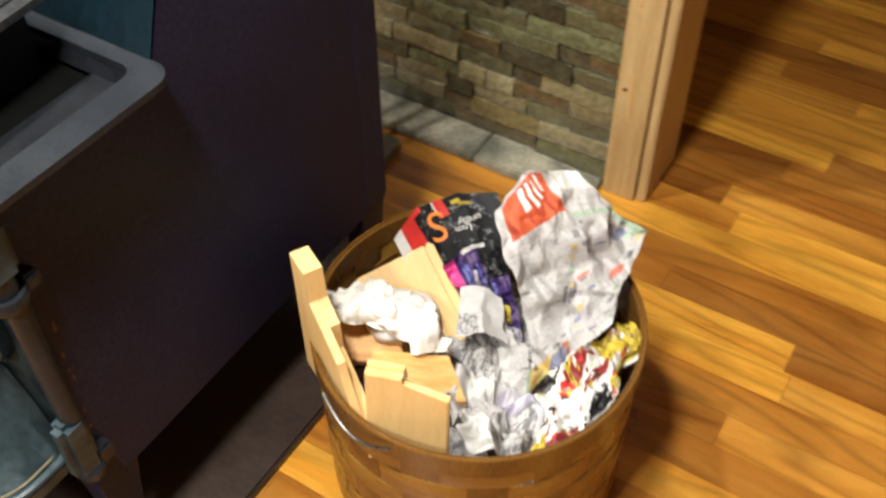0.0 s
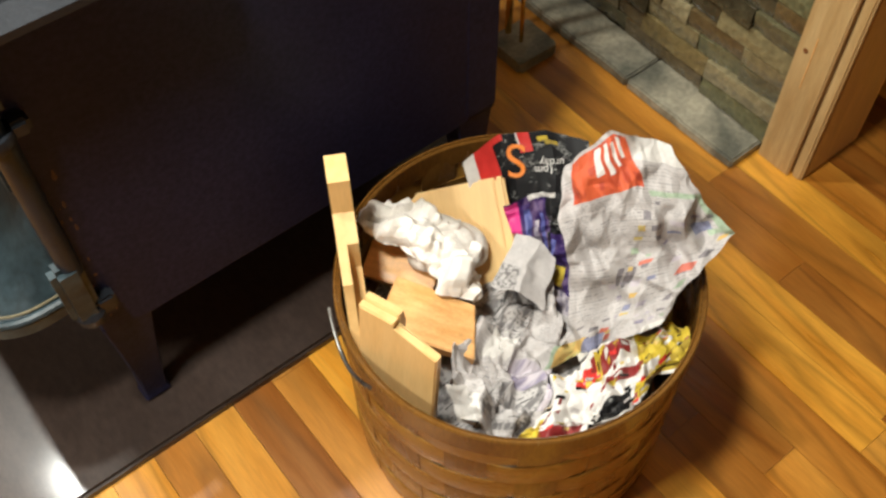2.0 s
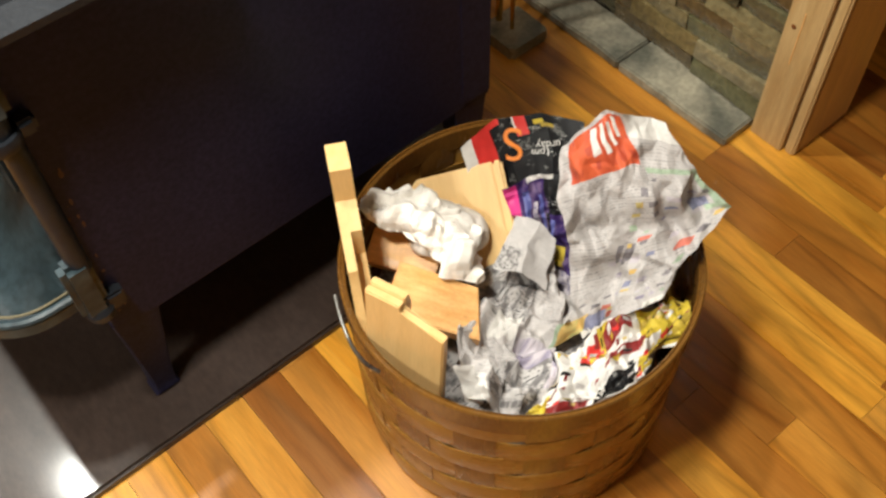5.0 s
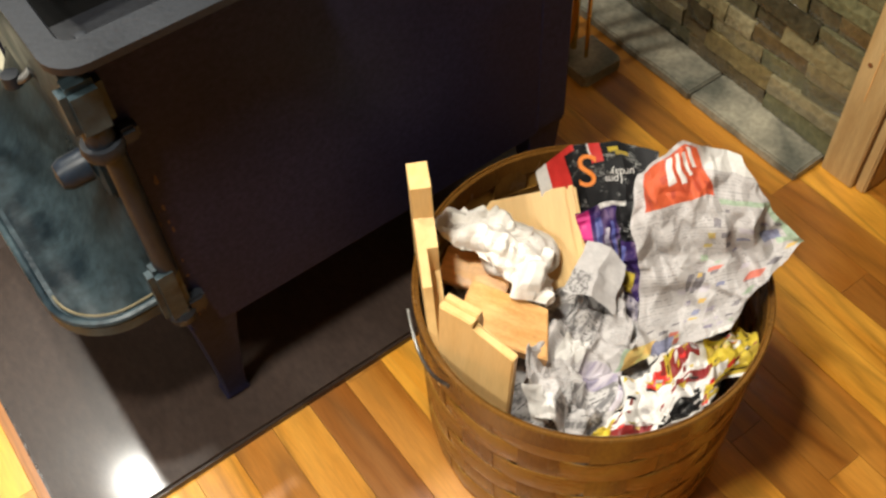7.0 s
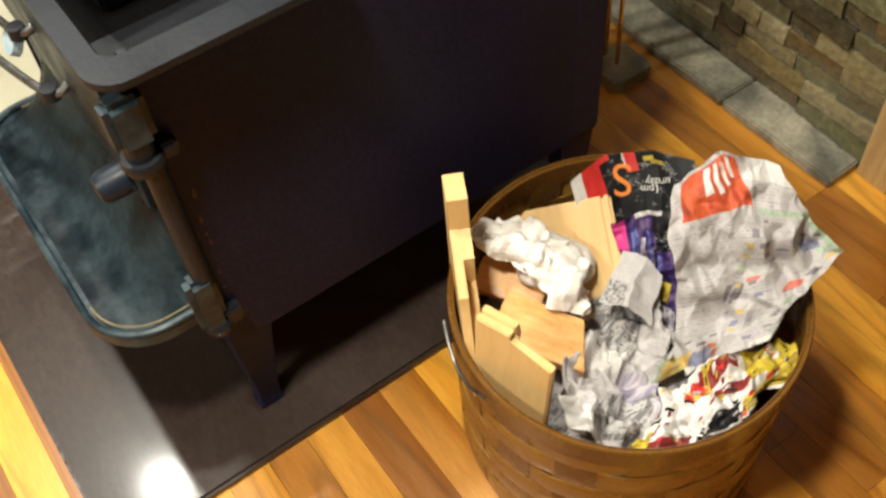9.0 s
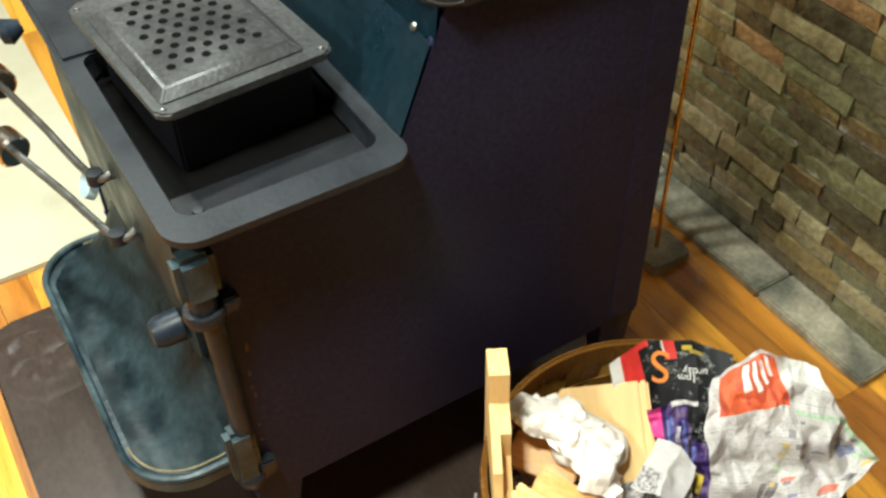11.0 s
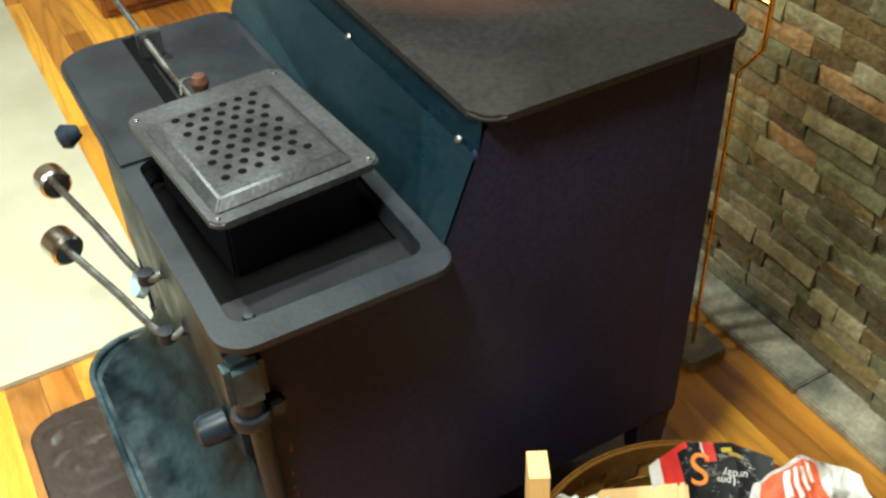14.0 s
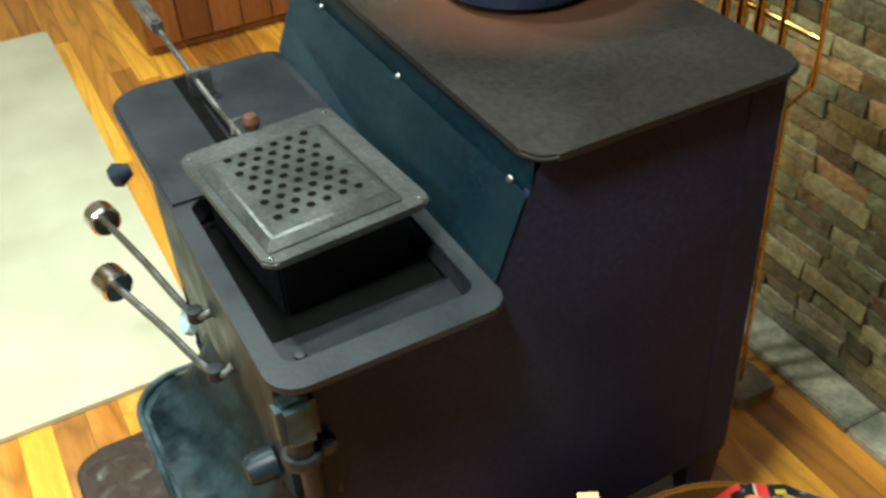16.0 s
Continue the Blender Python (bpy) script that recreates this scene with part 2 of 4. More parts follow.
def plank_hues(m):
    """Darker planks redder, lighter ones more yellow."""
    n, link = m.node_tree.nodes, m.node_tree.links.new
    info = next(k for k in n if k.type == "OBJECT_INFO")
    turn = n.new("ShaderNodeMapRange")
    turn.inputs["To Min"].default_value, turn.inputs["To Max"].default_value = 0.486, 0.513
    link(info.outputs["Random"], turn.inputs["Value"])
    tone = next(k for k in n if k.type == "HUE_SAT")
    link(turn.outputs[0], tone.inputs["Hue"])
    shift = next(k for k in n if k.type == "VECT_MATH")
    rings = n.new("ShaderNodeTexNoise")
    rings.inputs["Scale"].default_value, rings.inputs["Detail"].default_value = 1.9, 0.6
    link(shift.outputs[0], rings.inputs["Vector"])
    many = n.new("ShaderNodeMath")
    many.operation = "MULTIPLY"
    many.inputs[1].default_value = 9.0
    link(rings.outputs["Fac"], many.inputs[0])
    fold = n.new("ShaderNodeMath")
    fold.operation = "PINGPONG"
    fold.inputs[1].default_value = 0.5
    link(many.outputs[0], fold.inputs[0])
    line = n.new("ShaderNodeMapRange")
    line.inputs["From Max"].default_value = 0.24
    line.inputs["To Min"].default_value, line.inputs["To Max"].default_value = 0.74, 1.05
    link(fold.outputs[0], line.inputs["Value"])
    deep = n.new("ShaderNodeMath")
    deep.operation = "MULTIPLY"
    link(tone.inputs["Value"].links[0].from_socket, deep.inputs[0])
    link(line.outputs[0], deep.inputs[1])
    link(deep.outputs[0], tone.inputs["Value"])


plank_hues(M["oak"])


def red_patch(m, centre, reach):
    """A round red-brown patch on the plate, fading outwards."""
    n, link = m.node_tree.nodes, m.node_tree.links.new
    co = next(k for k in n if k.type == "TEX_COORD")
    far = n.new("ShaderNodeVectorMath")
    far.operation = "DISTANCE"
    far.inputs[1].default_value = centre
    link(co.outputs["Object"], far.inputs[0])
    fade = n.new("ShaderNodeMapRange")
    fade.inputs["From Min"].default_value, fade.inputs["From Max"].default_value = reach * 0.5, reach
    fade.inputs["To Min"].default_value, fade.inputs["To Max"].default_value = 0.75, 0.0
    link(far.outputs["Value"], fade.inputs["Value"])
    mix = n.new("ShaderNodeMix")
    mix.data_type = "RGBA"
    base = n["Principled BSDF"].inputs["Base Color"]
    link(fade.outputs[0], mix.inputs["Factor"])
    link(base.links[0].from_socket, mix.inputs[6])
    mix.inputs[7].default_value = (0.075, 0.032, 0.018, 1)
    link(mix.outputs[2], base)


red_patch(M["top"], (0.430, 0.330, 0.775), 0.20)


# ---- mesh helpers ----
def to_mesh(bm, name, materials, smooth=0.0):
    me = bpy.data.meshes.new(name)
    bmesh.ops.recalc_face_normals(bm, faces=bm.faces)
    if smooth:
        for f in bm.faces:
            f.smooth = True
        for e in bm.edges:
            e.smooth = len(e.link_faces) == 2 and e.calc_face_angle(0) < radians(smooth)
    bm.to_mesh(me)
    bm.free()
    for m in materials if isinstance(materials, (list, tuple)) else [materials]:
        me.materials.append(m)
    return me


def part(name, bm, material, parent, label="", smooth=35.0):
    """Links a bmesh as one mesh object under a thing or a part."""
    ob = new(name, to_mesh(bm, name, material, smooth))
    ob.parent = parent
    if label:
        tagged(ob, label)
    return ob


def thing(name, label, category, group="", kind="", at=(0, 0, 0)):
    ob = new(name)
    ob.empty_display_size = 0.05
    ob.location = at
    return tagged(ob, label, category, group, kind)


def box(lo, hi, bevel=0.0, m=None, bm=None, segments=2):
    bm = bm or bmesh.new()
    size = [b - a for a, b in zip(lo, hi)]
    mid = [(a + b) / 2 for a, b in zip(lo, hi)]
    mm = Matrix.Translation(mid) @ Matrix.Diagonal((*size, 1))
    made = bmesh.ops.create_cube(bm, size=1, matrix=(m or Matrix()) @ mm)["verts"]
    if bevel:
        edges = list({e for v in made for e in v.link_edges})
        bmesh.ops.bevel(bm, geom=edges, offset=bevel, segments=segments, affect="EDGES")
    return bm


def prism(outline, depth, place, bevel=0.0, bm=None):
    """An outline in the plane x, y, pushed out along z by depth, set by the matrix place."""
    bm = bm or bmesh.new()
    low = [bm.verts.new(place @ Vector((x, y, 0))) for x, y in outline]
    high = [bm.verts.new(place @ Vector((x, y, depth))) for x, y in outline]
    fa = [bm.faces.new(low[::-1]), bm.faces.new(high)]
    for i in range(len(outline)):
        j = (i + 1) % len(outline)
        bm.faces.new((low[i], low[j], high[j], high[i]))
    if bevel:
        edges = [e for f in fa for e in f.edges]
        bmesh.ops.bevel(bm, geom=edges, offset=bevel, segments=2, affect="EDGES")
    return bm


def rounded(x0, y0, x1, y1, r, n=6):
    if not isinstance(r, (tuple, list)):
        r = (r, r, r, r)
    out = []
    for (cx, cy, a), q in zip(((x0, y0, 180), (x1, y0, 270), (x1, y1, 0), (x0, y1, 90)), r):
        if q <= 0:
            out.append((cx, cy))
            continue
        ox, oy = (q if cx == x0 else -q), (q if cy == y0 else -q)
        for i in range(n + 1):
            b = radians(a + 90 * i / n)
            out.append((cx + ox + q * math.cos(b), cy + oy + q * math.sin(b)))
    return out


def lathe(profile, place=None, n=24, bm=None):
    """Turns a profile of (radius, height) about z."""
    bm = bm or bmesh.new()
    place = place or Matrix()
    rings = []
    for r, z in profile:
        if r < 1e-6:
            rings.append([bm.verts.new(place @ Vector((0, 0, z)))])
        else:
            rings.append([bm.verts.new(place @ Vector((r * math.cos(2 * math.pi * i / n), r * math.sin(2 * math.pi * i / n), z))) for i in range(n)])
    for a, b in zip(rings, rings[1:]):
        for i in range(n):
            j = (i + 1) % n
            if len(a) == 1 and len(b) == 1:
                continue
            if len(a) == 1:
                bm.faces.new((a[0], b[j], b[i]))
            elif len(b) == 1:
                bm.faces.new((a[i], a[j], b[0]))
            else:
                bm.faces.new((a[i], a[j], b[j], b[i]))
    return bm


def tube(points, radius, n=10, bm=None):
    bm = bm or bmesh.new()
    pts = [Vector(p) for p in points]
    rings = []
    side = None
    for i, p in enumerate(pts):
        d = (pts[min(i + 1, len(pts) - 1)] - pts[max(i - 1, 0)]).normalized()
        if side is None:
            side = d.orthogonal().normalized()
        side = (side - d * side.dot(d)).normalized()
        up = d.cross(side)
        r = radius[i] if isinstance(radius, (list, tuple)) else radius
        rings.append([bm.verts.new(p + r * (math.cos(2 * math.pi * k / n) * side + math.sin(2 * math.pi * k / n) * up)) for k in range(n)])
    for a, b in zip(rings, rings[1:]):
        for k in range(n):
            bm.faces.new((a[k], a[(k + 1) % n], b[(k + 1) % n], b[k]))
    bm.faces.new(rings[0][::-1])
    bm.faces.new(rings[-1])
    return bm


def curve(points, steps=8):
    """A smooth line through the points."""
    p = [Vector(q) for q in points]
    p = [2 * p[0] - p[1]] + p + [2 * p[-1] - p[-2]]
    out = []
    for i in range(1, len(p) - 2):
        for k in range(steps):
            t = k / steps
            a, b, c, d = p[i - 1], p[i], p[i + 1], p[i + 2]
            out.append(0.5 * (2 * b + (c - a) * t + (2 * a - 5 * b + 4 * c - d) * t * t + (3 * b - a - 3 * c + d) * t ** 3))
    return out + [p[-2]]


# ---- room ----
def structure(name, bm, material, label, category):
    ob = new(name, to_mesh(bm, name, material, 35))
    return tagged(ob, label, category, kind="structure")


floor = structure("floor", box((-2.6, -2.6, -0.12), (3.2, 3.2, -0.018)), M["subfloor"], "golden oak strip floor of narrow varnished planks", "floor")
structure("ceiling", box((-2.6, -2.6, 2.42), (3.2, 3.2, 2.52)), M["plaster"], "plain cream painted ceiling", "ceiling")
structure("wall_west", box((-2.7, -2.6, -0.02), (-2.6, 3.2, 2.42)), M["plaster"], "plain cream painted wall", "wall")
structure("wall_south", box((-2.6, -2.7, -0.02), (3.2, -2.6, 2.42)), M["plaster"], "plain cream painted wall", "wall")
structure("wall_north", box((-2.6, 3.2, -0.02), (3.2, 3.3, 2.42)), M["plaster"], "plain cream painted wall", "wall")
structure("wall_far_east", box((3.2, -2.6, -0.02), (3.3, 3.2, 2.42)), M["plaster"], "plain cream painted wall", "wall")

WALL = 0.931
stone_wall = structure("wall_stone", box((WALL + 0.012, -0.186, 0), (1.046, 3.2, 2.42)), M["subfloor"],
                       "low-lit wall of stacked grey and brown split stone", "stone wall")

post = thing("wooden_post", "square bare pine post with moulded trim at the wall's end", "post", kind="structure")
part("post_core", box((0.932, -0.262, 0), (1.056, -0.188, 2.42), 0.003), M["pine_post"], post)
part("trim_board", box((0.916, -0.243, 0.0), (0.931, -0.186, 2.42), 0.002), M["pine_post"], post)
for k, (py, pz, ph) in enumerate(((-0.205, 0.36, 0.16), (-0.222, 0.55, 0.12), (-0.212, 0.16, 0.09))):
    part("crack", box((0.9152, py, pz), (0.9164, py + 0.0016, pz + ph)), M["maple"], post)
for py, pz in ((-0.213, 0.425), (-0.226, 0.395), (-0.200, 0.22), (-0.232, 0.68)):
    part("knot", lathe([(0, 0.0008), (0.003, 0.0006), (0.0042, 0.0)], Matrix.Translation((0.9160, py, pz)) @ pose(0, 0, 0, 0, -90, 0), 10), M["cabinet"], post)
part("trim_strip", box((0.922, -0.2625, 0.0), (0.931, -0.2455, 2.42), 0.003), M["pine_post"], post)

ledge = thing("stone_ledge", "row of flat grey slate slabs along the stone wall's foot", "stone ledge", kind="structure")
y = -0.183
for length in (0.222, 0.31, 0.26, 0.34, 0.28):
    b = box((0.858, y + 0.0015, 0.0), (WALL + 0.004, y + length - 0.0015, 0.019), 0.003)
    bmesh.ops.subdivide_edges(b, edges=[e for e in b.edges if e.calc_length() > 0.1], cuts=10)
    for v in b.verts:
        v.co.z += 0.003 * noise.noise(v.co * 28) * (v.co.z > 0.01)
        v.co.x += 0.003 * noise.noise(v.co * 20) * (v.co.x < 0.9)
    part("slab", b, M["slate"], ledge)
    y += length


# ---- stove and its board ----
board = thing("stove_board", "glossy brown stove board with rounded hammered corners on the floor", "stove board")
b = prism(rounded(-0.252, -0.050, 0.600, 0.632, 0.045, 8), 0.0145, pose(0, 0, 0.001), 0.003)
part("panel", b, M["board"], board)
for cx, cy, sx, sy in ((-0.252, 0.632, 1, -1), (0.600, 0.632, -1, -1)):
    b = bmesh.new()
    net = []
    for i in range(45):
        net.append([])
        for j in range(45):
            u, v = i / 44, j / 44
            # square of the corner, its outer point drawn in to the board's round
            px, py = 0.006 + 0.200 * u, 0.006 + 0.200 * v
            out = max(0.0, 0.055 - math.hypot(px, py)) * 0.35
            px, py = px + out * 0.7, py + out * 0.7
            fade = max(0.0, 1 - math.hypot(u, v) ** 1.5)
            q = Vector((px, py, 0)) * 34
            dent = noise.noise(q + Vector((cx * 30, cy * 30, 3))) + 0.4 * noise.noise(q * 2.1 + Vector((7, cx, cy)))
            edge = min(1.0, 8 * min(u, v, 1 - u, 1 - v))
            net[-1].append(b.verts.new((cx + sx * px, cy + sy * py, 0.0150 + edge * (0.0008 + 0.0046 * dent * fade * 1.3))))
    for i in range(44):
        for j in range(44):
            b.faces.new((net[i][j], net[i + 1][j], net[i + 1][j + 1], net[i][j + 1]))
    part("hammered_corner", b, M["board"], board, "", 60)
b = prism(rounded(-0.256, -0.054, 0.604, 0.636, 0.048, 8), 0.010, pose(0, 0, 0.0), 0.002)
part("edge_band", b, M["board_edge"], board)

stove = thing("wood_stove", "black and teal enamelled cast-iron wood stove on tapered legs", "wood stove")
SHELF, TOP, FAR = 0.643, 0.774, 0.588
XZ = Matrix(((1, 0, 0, 0), (0, 0, 1, 0), (0, 1, 0, 0), (0, 0, 0, 1)))      # outline x, y -> world x, z; depth -> world y


def profile_panel(y, name, material):
    outline = [(-0.016, 0.200), (0.040, 0.192), (0.547, 0.192), (0.547, TOP - 0.006), (0.252, TOP - 0.006), (0.202, SHELF - 0.004), (0.186, SHELF - 0.004), (0.184, SHELF - 0.030), (-0.010, SHELF - 0.030)]
    return part(name, prism(outline, 0.010, Matrix.Translation((0, y, 0)) @ XZ, 0.0015), material, stove)


profile_panel(0.002, "side_panel", M["side"])
profile_panel(FAR - 0.012, "side_panel", M["side"])
part("side_flange", box((0.500, 0.0010, 0.200), (0.5475, 0.0022, TOP - 0.010), 0.0008), M["side"], stove)
part("back_panel", box((0.534, 0.012, 0.19), (0.5465, FAR - 0.012, TOP - 0.007)), M["side"], stove)
part("bottom_plate", box((-0.006, 0.012, 0.192), (0.538, FAR - 0.012, 0.204)), M["dark"], stove)
part("front_plate", box((-0.012, 0.012, 0.204), (0.0, FAR - 0.012, SHELF - 0.034)), M["door"], stove)


rng = random.Random(3)
for k in range(32):
    z = 0.22 + 0.27 * rng.random()
    x = -0.010 + 0.022 * rng.random() ** 2
    r = 0.0006 + 0.0016 * rng.random() ** 2
    spot = lathe([(0, 0.0003), (r, 0.0002), (r * 1.3, 0)], Matrix.Translation((x, 0.0018, z)) @ Matrix.Diagonal((1, 1, 1 + 2 * rng.random(), 1)) @ pose(0, 0, 0, 90, 0, 0), 8)
    part("rust_spot", spot, M["rust"], stove)


def leg(x, y, lean):
    b = bmesh.new()
    rings = [(0.205, 0.030, 0.020), (0.150, 0.024, 0.017), (0.060, 0.016, 0.013), (0.030, 0.015, 0.012), (0.0175, 0.018, 0.014)]
    rows = []
    for k, (z, a, c) in enumerate(rings):
        cx = x + lean * (0.205 - z)
        rows.append([b.verts.new((cx + sx * a, y + sy * c, z)) for sx, sy in ((-1, -1), (1, -1), (1, 1), (-1, 1))])
    for r, s in zip(rows, rows[1:]):
        for i in range(4):
            b.faces.new((r[i], r[(i + 1) % 4], s[(i + 1) % 4], s[i]))
    b.faces.new(rows[0])
    b.faces.new(rows[-1])
    bmesh.ops.bevel(b, geom=list(b.edges), offset=0.002, segments=1, affect="EDGES")
    part("leg", b, M["side"], stove)


leg(0.012, 0.022, -0.03)
leg(0.515, 0.022, 0.03)
leg(0.012, FAR - 0.022, -0.03)
leg(0.515, FAR - 0.022, 0.03)

# shelf: a flat lip round a sunken tray
OUT = rounded(-0.041, -0.031, 0.199, FAR + 0.008, (0.032, 0.026, 0.02, 0.045), 6)


def ring_plate(outer, x0, y0, x1, y1, r, z0, z1):
    b = bmesh.new()
    inner = rounded(x0, y0, x1, y1, r, 6)
    inner_edges, outer_edges = [], []
    for pts, keep in ((outer, outer_edges), (inner, inner_edges)):
        vs = [b.verts.new((px, py, z1)) for px, py in pts]
        keep += [b.edges.new((vs[i], vs[(i + 1) % len(vs)])) for i in range(len(vs))]
    made = bmesh.ops.triangle_fill(b, use_beauty=True, use_dissolve=False, edges=inner_edges + outer_edges)
    faces = [f for f in made["geom"] if isinstance(f, bmesh.types.BMFace)]
    ext = bmesh.ops.extrude_face_region(b, geom=faces)
    for v in ext["geom"]:
        if isinstance(v, bmesh.types.BMVert):
            v.co.z = z0
    return b


BX0, BY0, BX1, BY1 = -0.019, 0.003, 0.180, 0.300
part("shelf_rim", ring_plate(OUT, BX0, BY0, BX1, BY1, 0.016, SHELF - 0.008, SHELF), M["iron"], stove, "worn grey iron shelf rim", 20)
b = bmesh.new()
upper = [b.verts.new((px, py, SHELF - 0.007)) for px, py in rounded(BX0 - 0.001, BY0 - 0.001, BX1 + 0.001, BY1 + 0.001, 0.017, 6)]
lower = [b.verts.new((px, py, SHELF - 0.025)) for px, py in rounded(BX0 + 0.006, BY0 + 0.012, BX1 - 0.004, BY1 - 0.002, 0.014, 6)]
for i in range(len(upper)):
    j = (i + 1) % len(upper)
    b.faces.new((upper[i], upper[j], lower[j], lower[i]))
part("tray_wall", b, M["tray"], stove)
part("tray", prism(rounded(BX0 + 0.005, BY0 + 0.011, BX1 - 0.003, 0.062, (0.014, 0.014, 0, 0), 6), 0.003, pose(0, 0, SHELF - 0.0275)), M["tray"], stove, "sunken dark iron tray in the shelf", 30)
# black sheet for the darkness under the lid, whatever the lamps do
part("tray_opening", prism(rounded(BX0 + 0.005, 0.0622, BX1 - 0.003, BY1 - 0.001, 0.0), 0.002, pose(0, 0, SHELF - 0.033)), M["hole"], stove, "dark opening in the tray, its shade painted black")
part("opening_lip", box((BX0 + 0.006, 0.0585, SHELF - 0.033), (BX1 - 0.004, 0.0615, SHELF - 0.0278)), M["box"], stove)
part("shelf_skirt", box((-0.012, -0.0025, SHELF - 0.040), (0.190, 0.0015, SHELF - 0.0085)), M["side"], stove)
part("knurled_bolt", lathe([(0, 0.004), (0.005, 0.0035), (0.0065, 0.0)], pose(0.004, 0.032, SHELF - 0.0245), 12), M["iron"], stove)
part("cover_plate", prism(rounded(-0.036, 0.301, 0.186, FAR + 0.004, (0.002, 0.002, 0.015, 0.042)), 0.003, pose(0, 0, SHELF + 0.0005), 0.001), M["iron"], stove)
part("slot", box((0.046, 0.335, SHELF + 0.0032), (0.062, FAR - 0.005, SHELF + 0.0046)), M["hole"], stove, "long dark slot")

# sliding damper rod in its slot
b = tube(curve([(0.070, 0.335, 0.668), (0.066, 0.45, 0.668), (0.064, 0.545, 0.672), (0.060, 0.66, 0.680), (0.056, 0.80, 0.690)]), 0.0042)
rod = part("damper_rod", b, M["rod"], stove, "bare steel damper rod")
part("guide", box((0.054, 0.515, SHELF + 0.003), (0.084, 0.530, 0.682), 0.002), M["rod"], rod)
part("grip", box((0.050, 0.66, 0.676), (0.066, 0.80, 0.698), 0.004), M["rod"], rod, "flat grey grip")

# perforated lid on its box
lid_box = box((0.012, 0.092, SHELF - 0.0308), (0.158, 0.276, 0.694), 0.003)
hopper = part("hopper", lid_box, M["box"], stove)
lid = part("lid", prism(rounded(-0.006, 0.066, 0.173, 0.296, 0.012), 0.008, pose(0, 0, 0.695), 0.002), M["lid"], stove, "worn grey cast-iron lid with round holes")
b = bmesh.new()
x0, x1, y0, y1 = 0.001, 0.150, 0.080, 0.262
base = [b.verts.new(p) for p in ((x0, y0, 0.7035), (x1, y0, 0.7035), (x1, y1, 0.7035), (x0, y1, 0.7035))]
topv = [b.verts.new(p) for p in ((x0 + 0.012, y0 + 0.012, 0.7125), (x1 - 0.012, y0 + 0.012, 0.7125), (x1 - 0.012, y1 - 0.012, 0.7125), (x0 + 0.012, y1 - 0.012, 0.7125))]
b.faces.new(topv)
b.faces.new(base[::-1])
for i in range(4):
    b.faces.new((base[i], base[(i + 1) % 4], topv[(i + 1) % 4], topv[i]))
bmesh.ops.bevel(b, geom=list(b.edges), offset=0.002, segments=2, affect="EDGES")
part("raised_panel", b, M["lid"], lid)
# flat black discs stand in for the dark insides of the holes
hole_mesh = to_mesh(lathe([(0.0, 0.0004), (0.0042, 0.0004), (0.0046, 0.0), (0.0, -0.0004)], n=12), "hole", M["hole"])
for r in range(9):
    for c in range(6 if r % 2 == 0 else 5):
        h = new("hole", hole_mesh)
        h.parent = lid
        h.location = (0.031 + c * 0.0176 + (0.0088 if r % 2 else 0), 0.118 + r * 0.0154, 0.7130)
for px, py in ((0.002, 0.075), (0.163, 0.075), (0.163, 0.282), (0.002, 0.282)):
    part("rivet", lathe([(0.0, 0.0026), (0.002, 0.002), (0.003, 0.0)], pose(px, py, 0.7028), 10), M["rod"], lid)
knob = part("lid_knob", lathe([(0.0, 0.030), (0.007, 0.029), (0.0105, 0.022), (0.009, 0.014), (0.0065, 0.008), (0.009, 0.0), (0.0, 0.0)], pose(0.085, 0.306, 0.688), 16), M["knob"], lid, "small brown turned wooden knob")
part("knob_wire", tube(curve([(0.060, 0.300, 0.704), (0.066, 0.308, 0.716), (0.085, 0.309, 0.714)]), 0.0016, 6), M["rod"], lid)

# the lid sits a little askew on the tray
skew = pose(0.080, 0.191, 0, 0, 0, 4.2) @ pose(-0.0835, -0.181, 0)
lid.matrix_basis = skew
hopper.matrix_basis = skew

# sloping riser and upper strip
for name, thick, (z0, xa, z1, xb) in (("sloping_panel", 0.006, (SHELF + 0.001, 0.198, 0.735, 0.2345)), ("upper_strip", 0.004, (0.728, 0.2385, TOP - 0.007, 0.2430))):
    b = bmesh.new()
    b.faces.new([b.verts.new(p) for p in ((xa, 0.001, z0), (xa, FAR, z0), (xb, FAR, z1), (xb, 0.001, z1))])
    bmesh.ops.solidify(b, geom=list(b.faces), thickness=thick)
    bmesh.ops.bevel(b, geom=list(b.edges), offset=0.0012, segments=2, affect="EDGES")
    part(name, b, M["teal"], stove, "teal blue enamelled sloping panel", 12)
for py in (0.030, 0.27, 0.49):
    part("bolt", lathe([(0.0, 0.003), (0.003, 0.0025), (0.0045, 0.0)], pose(0.234, py, 0.736, 0, -70, 0), 12), M["rod"], stove)
part("top_plate", prism(rounded(0.237, -0.010, 0.566, FAR + 0.010, (0.026, 0.03, 0.03, 0.026), 8), 0.008, pose(0, 0, TOP - 0.007), 0.003), M["top"], stove, "flat dark iron cooking top")

# front: apron tray, hinge, latch and levers
b = prism(rounded(-0.141, 0.026, -0.010, 0.484, (0.080, 0.02, 0.01, 0.070), 10), 0.016, pose(0, 0, 0.232), 0.003)
apron = part("ash_apron", b, M["mottled"], stove, "mottled blue-grey enamelled ash apron")
path = [(px, py, 0.252) for px, py in rounded(-0.137, 0.030, -0.012, 0.480, (0.076, 0.02, 0.01, 0.066), 10)]
part("apron_rim", tube(path + path[:1], 0.005, 8), M["mottled"], apron)
worn = [(px, py, 0.2535) for px, py in rounded(-0.128, 0.039, -0.020, 0.471, (0.068, 0.02, 0.01, 0.058), 10)]
